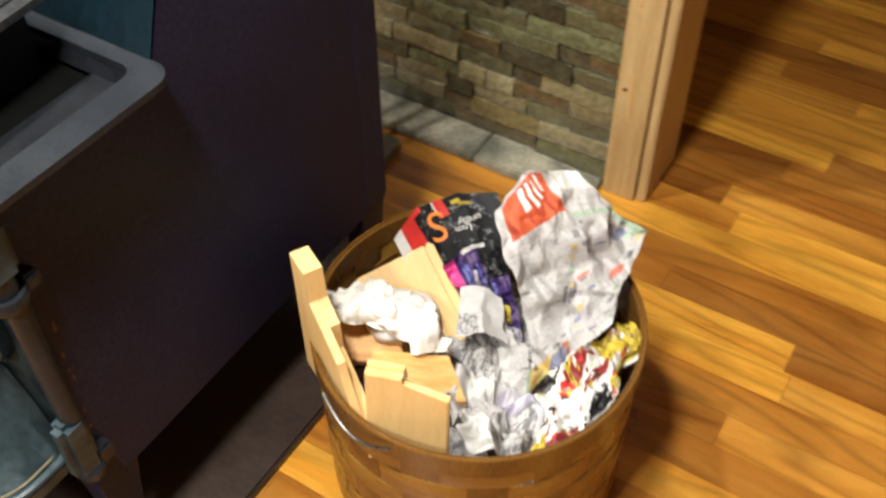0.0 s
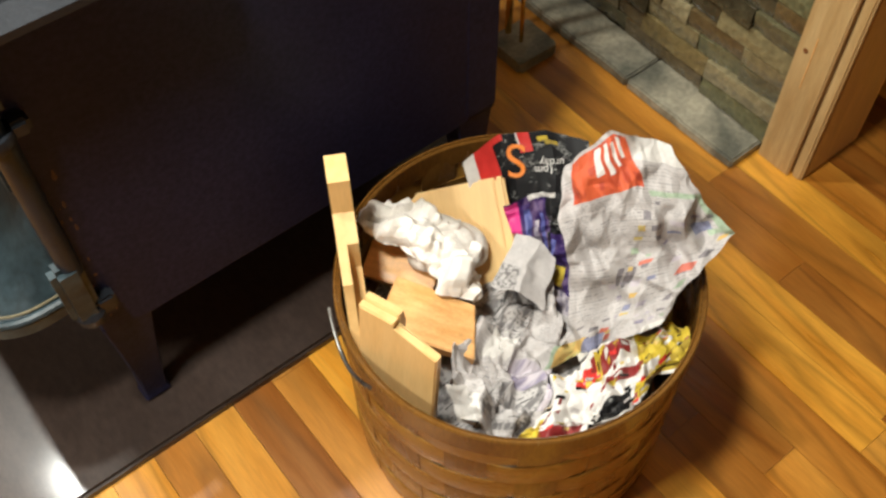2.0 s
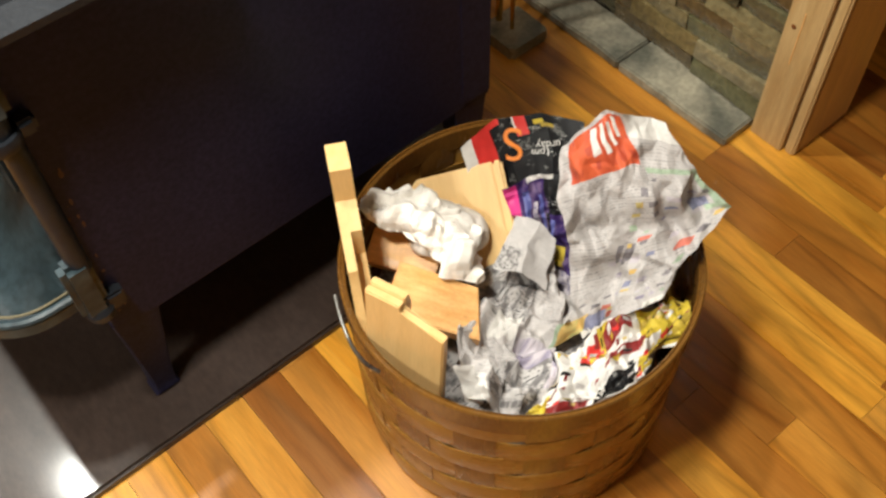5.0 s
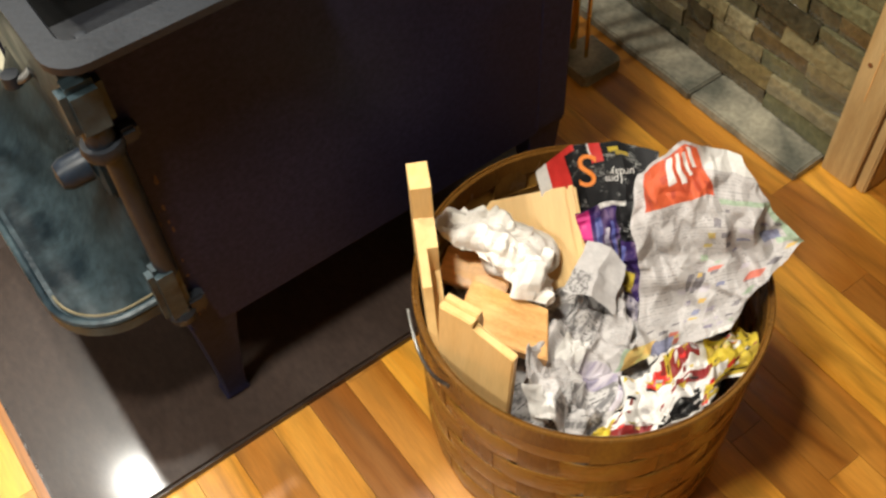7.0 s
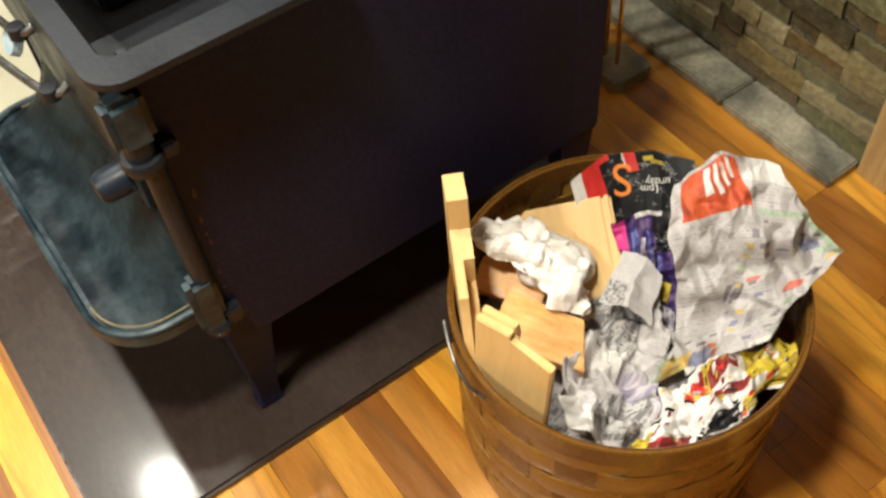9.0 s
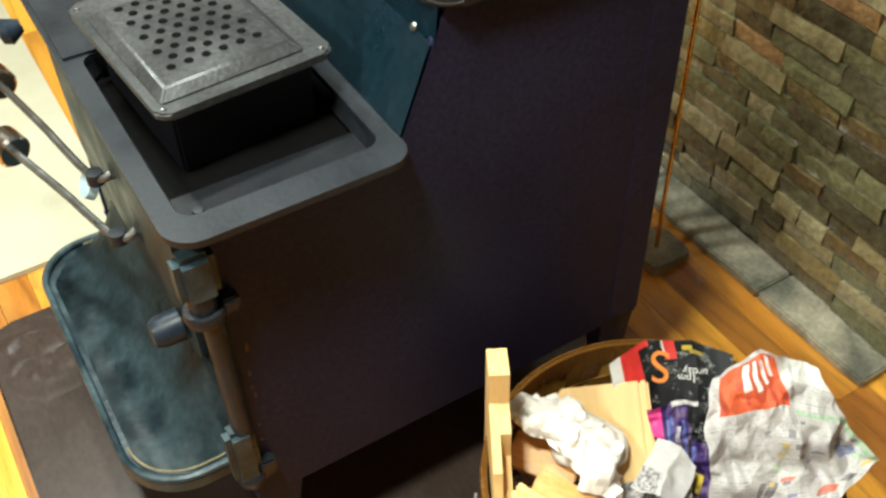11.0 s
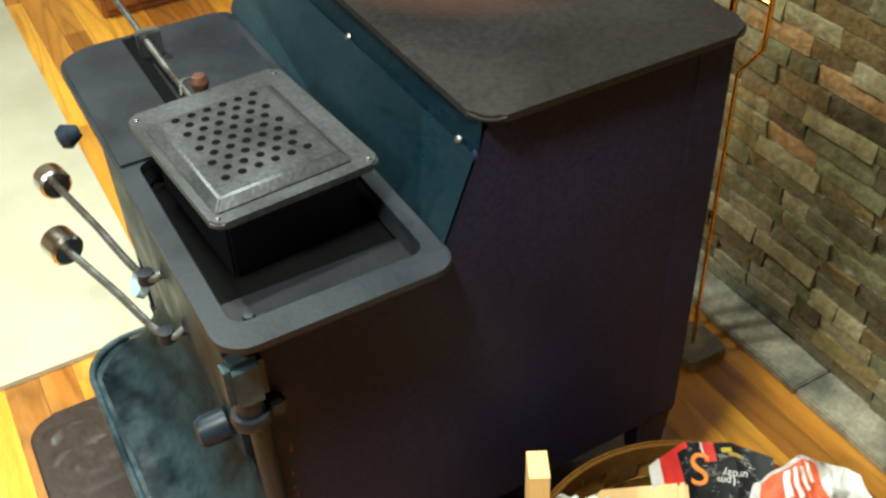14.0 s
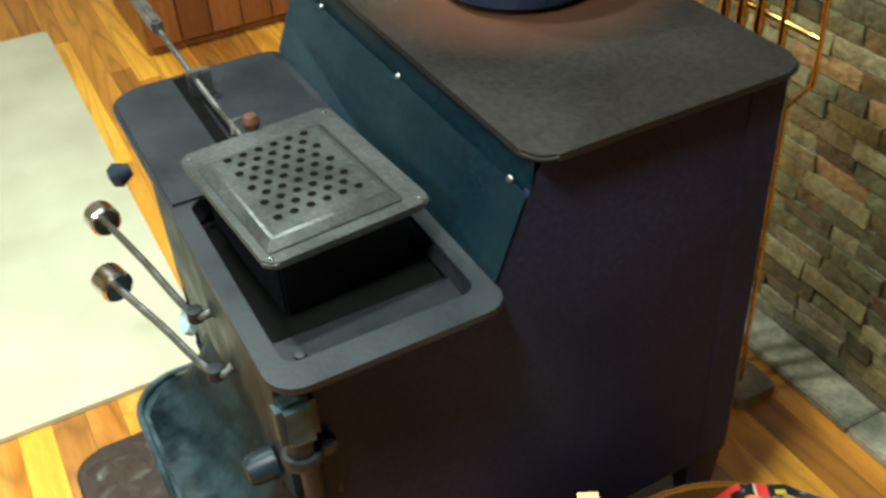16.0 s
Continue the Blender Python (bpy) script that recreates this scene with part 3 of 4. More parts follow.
part("worn_edge", tube(worn[:34], 0.0016, 6), M["worn"], apron, "thin yellowed worn line inside the rim")
b = bmesh.new()
nt, ny = 16, 20
net = []
for k in range(nt + 1):
    t = k / nt
    line = []
    for q in range(ny + 1):
        w = q / ny
        inset = 0.010 + 0.055 * t ** 4
        yy = 0.028 + inset + (0.454 - 2 * inset) * w
        ends = min(1.0, 9 * min(w, 1 - w))
        line.append(b.verts.new((-0.014 - 0.112 * t, yy, 0.2505 + 0.120 * ends ** 0.6 * (1 - t) ** 2.6 + 0.004 * noise.noise((t * 4, w * 6, 1)))))
    net.append(line)
for p, q in zip(net, net[1:]):
    for i in range(ny):
        b.faces.new((p[i], p[i + 1], q[i + 1], q[i]))
bmesh.ops.solidify(b, geom=list(b.faces), thickness=0.003)
part("apron_slope", b, M["mottled"], apron, "", 60)

door = part("fire_door", prism(rounded(0.045, 0.400, 0.490, 0.610, 0.02), 0.014, Matrix(((0, 0, -1, -0.013), (1, 0, 0, 0), (0, 1, 0, 0), (0, 0, 0, 1))), 0.003), M["door"], stove, "dark mottled enamelled fire door")
part("door_boss", lathe([(0.0, 0.034), (0.014, 0.032), (0.018, 0.024), (0.019, 0.0)], Matrix.Translation((-0.030, 0.10, 0.42)) @ pose(0, 0, 0, 0, -90, 0), 16), M["dark"], door)
hinge = part("hinge", box((-0.041, -0.021, 0.556), (-0.002, 0.007, 0.6145), 0.007), M["mottled"], stove, "heavy iron hinge with a round pin")
part("hinge_barrel", lathe([(0.0, 0.022), (0.014, 0.022), (0.014, -0.016), (0.0, -0.016)], pose(-0.022, -0.006, 0.548), 18), M["dark"], hinge)
part("hinge_lug", lathe([(0.013, 0.007), (0.019, 0.007), (0.021, 0.0), (0.019, -0.007), (0.013, -0.007), (0.013, 0.007)], pose(-0.022, -0.006, 0.534), 20), M["iron"], hinge)
part("hinge_lug", box((-0.008, -0.016, 0.526), (0.012, 0.004, 0.545), 0.004), M["iron"], hinge)
part("hinge_pin", tube([(-0.016, -0.004, 0.330), (-0.016, -0.004, 0.530)], 0.0115, 14), M["dark"], hinge)
part("hinge_lug", box((-0.039, -0.017, 0.258), (-0.006, 0.008, 0.348), 0.007), M["mottled"], hinge)
part("hinge_foot", lathe([(0.0, 0.010), (0.013, 0.010), (0.017, 0.004), (0.015, -0.008), (0, -0.010)], pose(-0.020, -0.005, 0.256), 16), M["iron"], hinge)
part("hinge_lug", box((-0.012, -0.014, 0.250), (0.010, 0.003, 0.275), 0.003), M["iron"], hinge)


def lever(ball, root):
    ball, root = Vector(ball), Vector(root)
    d = (ball - root).normalized()
    pts = curve([root + Vector((0.035, 0.0, 0.012)), root, root.lerp(ball, 0.5), ball])
    a = part("lever", tube(pts, 0.0052), M["rod"], stove, "steel lever with a chromed cylindrical knob")
    m = Matrix.Translation(ball) @ d.to_track_quat("Z", "Y").to_matrix().to_4x4()
    part("lever_knob", lathe([(0.0, 0.018), (0.019, 0.018), (0.0225, 0.014), (0.0225, -0.014), (0.019, -0.018), (0.0, -0.018)], m, 26), M["chrome"], a)
    part("lever_root", lathe([(0, 0.010), (0.010, 0.009), (0.011, -0.006), (0, -0.007)], Matrix.Translation(root), 14), M["iron"], a)


lever((-0.113, 0.471, 0.448), (-0.046, 0.250, 0.435))
lever((-0.090, 0.625, 0.447), (-0.042, 0.310, 0.480))
part("dial", lathe([(0, 0.012), (0.016, 0.011), (0.018, 0.0), (0.0, 0.0)], Matrix.Translation((-0.045, 0.33, 0.455)) @ pose(0, 0, 0, 0, -60, 0), 18), M["pale"], stove, "round pale blue dial")
part("side_knob", lathe([(0, 0.03), (0.012, 0.028), (0.017, 0.018), (0.012, 0.008), (0.008, 0.0), (0, 0)], Matrix.Translation((-0.045, 0.51, 0.58)) @ pose(0, 0, 0, 0, -100, 0), 16), M["dark"], stove, "small black knob")

pot = thing("enamel_pot", "dark blue enamel pot on the stove's top", "pot")
part("pot_body", lathe([(0.0, 0.0), (0.085, 0.0), (0.097, 0.010), (0.102, 0.03), (0.104, 0.12), (0.107, 0.125), (0.105, 0.128), (0.100, 0.12), (0.097, 0.03), (0.0, 0.012)], pose(0.430, 0.330, TOP + 0.0015), 40), M["pot"], pot)


from mathutils.bvhtree import BVHTree

# ---- basket ----
basket = thing("woven_basket", "round varnished wood-splint basket woven in broad bands", "basket")
BX, BY, BZ, BR, BR0 = 0.358, -0.260, 0.280, 0.193, 0.190
STAVES, ROWS_ = 16, 6
ROW = (BZ - 0.026) / ROWS_


def rim_at(z):
    return BR0 + (BR - BR0) * (z / BZ) ** 0.8


part("basket_floor", lathe([(0, 0.004), (BR0 - 0.006, 0.004), (BR0 - 0.006, 0.012), (0, 0.012)], pose(BX, BY, 0), 40), M["splint"], basket)
for r in range(ROWS_):
    b = bmesh.new()
    z0, z1 = 0.006 + r * ROW, 0.006 + (r + 1) * ROW - 0.0008
    seg = STAVES * 8
    rings = []
    for z, push in ((z0, 0), (z0 + 0.002, 0.0006), (z1 - 0.002, 0.0006), (z1, 0)):
        ring = []
        for i in range(seg):
            a = 2 * math.pi * i / seg
            w = math.sin(STAVES / 2 * a + math.pi * r)
            rad = rim_at(z) + 0.0008 * max(-1, min(1, 2.6 * w)) + push
            gap = 0.0046 * max(0.0, math.cos(STAVES / 2 * a + math.pi * r)) ** 1.5 if z > z0 + 0.01 else 0.0
            zz = z - gap + 0.0012 * noise.noise((math.cos(a) * 2, math.sin(a) * 2, r * 3.1))
            ring.append((rad, a, zz))
        rings.append(ring)
    outer = [[b.verts.new((BX + q * math.cos(a), BY + q * math.sin(a), z)) for q, a, z in ring] for ring in rings]
    inner = [[b.verts.new((BX + (q - 0.0018) * math.cos(a), BY + (q - 0.0018) * math.sin(a), z)) for q, a, z in ring] for ring in rings]
    for rows in (outer, inner):
        for p, q in zip(rows, rows[1:]):
            for i in range(seg):
                j = (i + 1) % seg
                b.faces.new((p[i], p[j], q[j], q[i]))
    for p, q in ((outer[0], inner[0]), (outer[-1], inner[-1])):
        for i in range(seg):
            j = (i + 1) % seg
            b.faces.new((p[i], p[j], q[j], q[i]))
    part("weaver", b, M["splint"], basket, "", 40)
for s in range(STAVES):
    b = bmesh.new()
    mid = 2 * math.pi * (s + 0.5) / STAVES
    half = 0.60 * math.pi / STAVES
    rows = []
    for k in range(ROWS_ * 6 + 1):
        z = 0.006 + (BZ - 0.028) * k / (ROWS_ * 6)
        w = math.sin(math.pi * (z - 0.006) / ROW)
        row_i = min(int((z - 0.006) / ROW), ROWS_ - 1)
        sign = -math.sin(STAVES / 2 * mid + math.pi * row_i)
        rad = rim_at(z) + 0.0008 * sign * abs(w) ** 0.6
        rows.append([b.verts.new((BX + (rad + o) * math.cos(mid + d), BY + (rad + o) * math.sin(mid + d), z)) for o, d in ((0, -half), (0.0004, 0), (0, half), (-0.0014, half), (-0.0014, -half))])
    for p, q in zip(rows, rows[1:]):
        for i in range(5):
            b.faces.new((p[i], p[(i + 1) % 5], q[(i + 1) % 5], q[i]))
    part("stave", b, M["stave"], basket, "", 40)
hoop = [(BR - 0.003, BZ - 0.034), (BR + 0.0038, BZ - 0.034), (BR + 0.0044, BZ - 0.002), (BR + 0.003, BZ), (BR + 0.0012, BZ), (BR + 0.0006, BZ - 0.003), (BR - 0.0010, BZ - 0.003), (BR - 0.0020, BZ - 0.001), (BR - 0.0036, BZ - 0.003), (BR - 0.003, BZ - 0.034)]
part("rim_hoop", lathe(hoop, pose(BX, BY, 0), 96), M["stave"], basket)
ha = radians(168)
hpts = []
for k in range(13):
    a = ha + radians(-15 + 30 * k / 12)
    hpts.append((BX + (BR + 0.010) * math.cos(a), BY + (BR + 0.010) * math.sin(a), BZ - 0.006 - 0.024 * math.sin(math.pi * k / 12)))
part("bail_handle", tube(hpts, 0.0022, 8), M["rod"], basket, "thin shiny metal handle")


# ---- papers and wood in the basket ----
def quad_rows(rows, u, v):
    """A point of the net of rows (each with as many points), smooth along both ways."""
    def along(p, t):
        k = (len(p) - 1) * t
        i = min(int(k), len(p) - 2)
        f = k - i
        f = f * f * (3 - 2 * f) * 0.4 + f * 0.6
        return p[i].lerp(p[i + 1], f)
    return along([along([Vector(q) for q in r], u) for r in rows], v)


FOLDS = {}


def crumple(p, size, seed):
    """Height of folded paper: straight sharp creases in many directions, slightly bent. About 0 to 1."""
    if seed not in FOLDS:
        r = random.Random(seed)
        FOLDS[seed] = [(Vector((r.uniform(-1, 1), r.uniform(-1, 1), r.uniform(-1, 1))).normalized(), r.uniform(0.35, 1.3), r.random()) for _ in range(5)]
    q = Vector(p) / size
    q += 0.45 * noise.noise_vector(q * 0.7 + Vector((seed, 0, 0)))
    total = weight = 0.0
    for k, (way, f, shift) in enumerate(FOLDS[seed]):
        gain = 0.35 + max(0, noise.noise(q * 0.5 + Vector((k * 5.3, seed, 2))) + 0.4)
        total += gain / f * abs(((q.dot(way) * f + shift) % 1) - 0.5) * 2
        weight += 1 / f
    return total / weight


BLOCK = {"n_red": "red_block", "n_blue": "blue_block", "n_grey": "dark_picture", "n_green": "border", "red_ad": "advert", "red": "red_block", "green": "border", "grey": "dark_picture", "lilac": "photo", "blue": "blue_block", "tan": "coupon", "paper": "blank_margin",
         "orange": "headline", "magenta": "magenta_block", "yellow": "yellow_picture", "news": "text_page", "news_dark": "photo_page", "maroon": "maroon_block", "black": "black_block"}


def sheet(name, rows, n, size, height, seed, slots, paint, label, category, ragged=0.003, fold=0.0):
    """A crumpled sheet; the ground is the thing itself, each print colour a part of it."""
    nu, nv = n
    base = [[quad_rows(rows, i / nu, j / nv) for i in range(nu + 1)] for j in range(nv + 1)]
    spot = {}
    for j in range(nv + 1):
        for i in range(nu + 1):
            p = base[j][i]
            du = base[j][min(i + 1, nu)] - base[j][max(i - 1, 0)]
            dv = base[min(j + 1, nv)][i] - base[max(j - 1, 0)][i]
            normal = du.cross(dv).normalized()
            if normal.z < 0:
                normal.negate()
            h = height * (1.5 * crumple(p, size, seed) - 0.6 + 0.75 * crumple(p, size * 0.42, seed + 60) - 0.28) + fold * (abs(((i / nu) * 2.3 + (j / nv) * 1.4 + seed * 0.37) % 1 - 0.5) - 0.25)
            q = p + normal * h
            q += Vector((noise.noise(p * 60 + Vector((seed, 0, 0))), noise.noise(p * 60 + Vector((0, seed, 9))), 0)) * ragged
            spot[i, j] = q
    made = {}
    for j in range(nv):
        for i in range(nu):
            k = paint((i + 0.5) / nu, (j + 0.5) / nv)
            if k not in made:
                bm = bmesh.new()
                made[k] = (bm, bm.loops.layers.uv.new("UVMap"), {})
            bm, uv, seen = made[k]
            keys = ((i, j), (i + 1, j), (i + 1, j + 1), (i, j + 1))
            for q in keys:
                if q not in seen:
                    seen[q] = bm.verts.new(spot[q])
            f = bm.faces.new([seen[q] for q in keys])
            for loop, (a, c) in zip(f.loops, keys):
                loop[uv].uv = (a / nu, 1 - c / nv)
    ob = new(name, to_mesh(made[0, 0][0], name, [M[slots[0]]], 14))
    for k in sorted(made):
        if k[0]:
            part(BLOCK[slots[k[1]]], made[k][0], M[slots[k[1]]], ob, "", 14)
    return tagged(ob, label, category)


def patches(spec, ground=0):
    """spec: (slot, u0, u1, v0, v1), later ones on top."""
    def paint(u, v):
        hit = (0, ground)
        for k, (s, u0, u1, v0, v1) in enumerate(spec):
            if u0 <= u <= u1 and v0 <= v <= v1:
                hit = (k + 1, s) if s else (0, 0)
        return hit
    return paint


# heap of balled newspaper that fills the basket
b = bmesh.new()
uv = b.loops.layers.uv.new("UVMap")
rings = []
NR, NA = 26, 90
for j in range(NR + 1):
    ring = []
    for i in range(NA):
        a, r = 2 * math.pi * i / NA, 0.172 * j / NR
        p = Vector((BX + r * math.cos(a), BY + r * math.sin(a), 0.205 - 0.55 * r * r / 0.17 * 0.35))
        p.z += 0.045 * (crumple(p, 0.045, 4) - 0.5) + 0.012 * crumple(p, 0.022, 9)
        if j == NR:
            p.z = 0.02
        ring.append(b.verts.new(p))
    rings.append(ring)
for p, q in zip(rings, rings[1:]):
    for i in range(NA):
        j = (i + 1) % NA
        f = b.faces.new((p[i], p[j], q[j], q[i]))
        for loop in f.loops:
            loop[uv].uv = ((loop.vert.co.x - BX) * 4 + 0.5, (loop.vert.co.y - BY) * 4 + 0.5)
bmesh.ops.remove_doubles(b, verts=rings[0], dist=0.0005)
tagged(new("balled_newspaper", to_mesh(b, "balled_newspaper", [M["news_dark"]], 28)), "tightly balled grey newspaper filling the basket", "newspaper")

# big crumpled newspaper sheet
def coupons():
    """An advert at the top, rows of small coupon pictures on the free half, plain text on the rest."""
    r = random.Random(12)
    out = [(1, 0.10, 0.60, 0.02, 0.19), (8, 0.28, 0.33, 0.03, 0.12), (8, 0.36, 0.40, 0.03, 0.13), (8, 0.43, 0.47, 0.04, 0.12), (8, 0.50, 0.54, 0.03, 0.10),
           (8, 0.62, 1.0, 0.0, 0.10), (2, 0.62, 0.95, 0.20, 0.222), (2, 0.93, 1.0, 0.20, 0.52)]
    for row in range(13):
        v = 0.245 + row * 0.052
        u = 0.56 - 0.036 * row if row < 9 else 0.14
        while u < 0.92:
            wide, tall = r.uniform(0.03, 0.075), r.uniform(0.014, 0.032)
            if r.random() < 0.62:
                out.append((r.choice((4, 4, 5, 6, 2, 5, 7, 4)), u, u + wide, v, v + tall))
            u += wide + r.uniform(0.02, 0.06)
    out += [(3, 0.52, 0.62, 0.535, 0.56), (3, 0.80, 0.90, 0.60, 0.632), (6, 0.80, 0.90, 0.40, 0.45), (4, 0.36, 0.40, 0.56, 0.62), (4, 0.42, 0.46, 0.575, 0.635), (4, 0.46, 0.50, 0.56, 0.62),
            (3, 0.36, 0.43, 0.84, 0.88), (6, 0.26, 0.42, 0.88, 1.0), (7, 0.06, 0.26, 0.86, 1.0), (2, 0.0, 0.06, 0.86, 1.0), (8, 0.80, 1.0, 0.93, 1.0), (3, 0.43, 0.48, 0.90, 0.94)]
    return out


sheet("newspaper_sheet",
      [[(0.436, -0.236, 0.374), (0.478, -0.252, 0.412), (0.514, -0.298, 0.404)],
       [(0.410, -0.262, 0.335), (0.470, -0.308, 0.362), (0.520, -0.352, 0.360)],
       [(0.402, -0.290, 0.296), (0.452, -0.338, 0.312), (0.531, -0.388, 0.339)],
       [(0.361, -0.333, 0.250), (0.408, -0.360, 0.273), (0.455, -0.391, 0.292)],
       [(0.323, -0.343, 0.223), (0.380, -0.372, 0.252), (0.432, -0.398, 0.273)]],
      (160, 190), 0.048, 0.044, 2,
      ["news", "red_ad", "n_green", "n_red", "n_grey", "lilac", "n_blue", "tan", "paper"],
      patches(coupons()),
      "large crumpled newspaper sheet with a red advert", "newspaper", fold=0.010)

# black magazine cover behind it
cover = sheet("magazine",
      [[(0.396, -0.116, 0.298), (0.447, -0.118, 0.310), (0.490, -0.150, 0.316), (0.512, -0.196, 0.322)],
       [(0.392, -0.138, 0.258), (0.440, -0.150, 0.276), (0.480, -0.180, 0.294), (0.486, -0.225, 0.308)],
       [(0.400, -0.160, 0.225), (0.430, -0.180, 0.245), (0.458, -0.210, 0.268), (0.456, -0.244, 0.292)]],
      (90, 60), 0.06, 0.007, 5, ["black", "red", "orange", "paper", "yellow"],
      patches([(1, 0.0, 0.26, 0.0, 1.0), (3, 0.0, 0.11, 0, 1), (1, 0.26, 0.36, 0.0, 0.10), (1, 0.46, 0.53, 0.0, 0.26), (3, 0.455, 0.465, 0.0, 0.2), (4, 0.58, 0.66, 0.10, 0.17), (4, 0.62, 0.74, 0.17, 0.22)]),
      "black, red and orange magazine cover, creased", "magazine", 0.0008)
page = sheet("magazine",
      [[(0.398, -0.188, 0.288), (0.436, -0.205, 0.300), (0.455, -0.238, 0.310)],
       [(0.392, -0.215, 0.258), (0.420, -0.235, 0.268), (0.432, -0.262, 0.272)],
       [(0.380, -0.240, 0.225), (0.402, -0.262, 0.235), (0.410, -0.288, 0.235)],
       [(0.362, -0.268, 0.200), (0.385, -0.290, 0.205), (0.395, -0.306, 0.205)]],
      (36, 56), 0.03, 0.016, 8, ["purple", "magenta", "paper", "yellow", "lilac", "blue", "black"],
      patches([(6, 0.55, 1.0, 0.0, 0.3), (5, 0.22, 0.30, 0.10, 0.55), (5, 0.42, 0.48, 0.16, 0.6), (4, 0.34, 0.38, 0.2, 0.5), (6, 0.50, 0.58, 0.3, 0.7), (6, 0.0, 0.2, 0.4, 0.7), (5, 0.62, 0.7, 0.36, 0.5), (1, 0.0, 0.16, 0.02, 0.30), (2, 0.3, 0.7, 0.0, 0.05), (3, 0.3, 0.8, 0.55, 0.75), (4, 0, 1, 0.78, 1)]),
      "purple and magenta magazine page, rumpled", "magazine")

# grey newsprint in the middle and in front
sheet("newspaper_sheet",
      [[(0.380, -0.232, 0.245), (0.398, -0.262, 0.250), (0.392, -0.290, 0.240)],
       [(0.345, -0.250, 0.240), (0.372, -0.285, 0.245), (0.372, -0.312, 0.235)],
       [(0.305, -0.262, 0.240), (0.330, -0.300, 0.238), (0.350, -0.335, 0.225)],
       [(0.248, -0.282, 0.245), (0.285, -0.325, 0.245), (0.320, -0.362, 0.228)],
       [(0.226, -0.312, 0.262), (0.248, -0.356, 0.256), (0.285, -0.385, 0.235)],
       [(0.212, -0.342, 0.255), (0.228, -0.376, 0.250), (0.262, -0.402, 0.235)]],
      (130, 160), 0.032, 0.052, 11, ["news", "news_dark", "paper", "lilac"],
      patches([(1, 0.0, 0.55, 0.12, 0.45), (2, 0.2, 0.5, 0.42, 0.52), (3, 0.60, 1, 0.5, 0.8), (1, 0.3, 0.9, 0.66, 0.92), (2, 0.0, 0.28, 0.82, 1.0)]),
      "tightly crumpled grey newspaper page with photographs", "newspaper", fold=0.022)

sheet("newspaper_sheet",
      [[(0.398, -0.212, 0.270), (0.404, -0.240, 0.274), (0.408, -0.266, 0.264)],
       [(0.366, -0.228, 0.264), (0.374, -0.254, 0.272), (0.384, -0.280, 0.258)],
       [(0.330, -0.248, 0.262), (0.344, -0.276, 0.272), (0.358, -0.302, 0.254)]],
      (60, 60), 0.05, 0.010, 17, ["news", "news_dark"], patches([(1, 0.0, 0.4, 0.62, 0.96)]), "smooth torn piece of grey newspaper", "newspaper")
sheet("paper_scrap",
      [[(0.215, -0.316, 0.280), (0.228, -0.332, 0.282)], [(0.213, -0.326, 0.262), (0.226, -0.342, 0.264)], [(0.212, -0.336, 0.235), (0.226, -0.352, 0.235)]],
      (16, 24), 0.03, 0.006, 23, ["paper"], patches([]), "small white scrap of paper beside a pine board", "paper")

# bright flyer along the basket's near edge
def grocery():
    """Yellow ground towards the far end, white folds, and many small red, maroon and black prints."""
    r = random.Random(27)
    out = [(1, 0.60, 1.0, 0.0, 0.92), (1, 0.0, 0.10, 0.55, 1.0), (1, 0.30, 0.42, 0.02, 0.30), (2, 0.20, 0.30, 0.08, 0.28), (3, 0.42, 0.64, 0.36, 0.46), (3, 0.36, 0.56, 0.06, 0.22),
           (3, 0.10, 0.32, 0.76, 1.0), (4, 0.38, 0.58, 0.66, 0.96), (0, 0.80, 0.86, 0.0, 0.42), (0, 0.44, 0.76, 0.47, 0.60)]
    for _ in range(130):
        u, v = r.random() * 0.96, r.random() * 0.94
        out.append((r.choice((0, 1, 3, 4, 5, 1, 2, 3, 4, 6)), u, u + r.uniform(0.012, 0.05), v, v + r.uniform(0.02, 0.06)))
    return out + [(4, 0.40, 0.54, 0.68, 0.94)]


sheet("flyer",
      [[(0.322, -0.362, 0.232), (0.370, -0.372, 0.246), (0.420, -0.384, 0.256), (0.452, -0.398, 0.262)],
       [(0.290, -0.378, 0.240), (0.345, -0.398, 0.252), (0.400, -0.412, 0.262), (0.458, -0.412, 0.268)],
       [(0.252, -0.388, 0.244), (0.310, -0.422, 0.252), (0.380, -0.430, 0.262), (0.446, -0.424, 0.262)],
       [(0.236, -0.396, 0.240), (0.290, -0.430, 0.246), (0.362, -0.440, 0.252), (0.428, -0.436, 0.250)]],
      (150, 100), 0.030, 0.032, 15, ["paper", "yellow", "red", "maroon", "black", "tan", "news"],
      patches(grocery()),
      "crumpled white, yellow and red supermarket flyer", "flyer")

# crumpled white tissue on the wood
def wad(name, at, spin, size, seed, label):
    b = bmesh.new()
    bmesh.ops.create_icosphere(b, subdivisions=5, radius=1)
    m = Matrix.Translation(at) @ pose(0, 0, 0, *spin)
    for v in b.verts:
        p = v.co.copy()
        k = crumple(p, 0.85, seed)
        r = 0.66 + 0.6 * k + 0.1 * crumple(p, 0.4, seed + 3)
        v.co = m @ Vector((p.x * size[0] * r, p.y * size[1] * r, p.z * size[2] * r))
    return tagged(new(name, to_mesh(b, name, [M["tissue"]], 24)), label, "tissue")


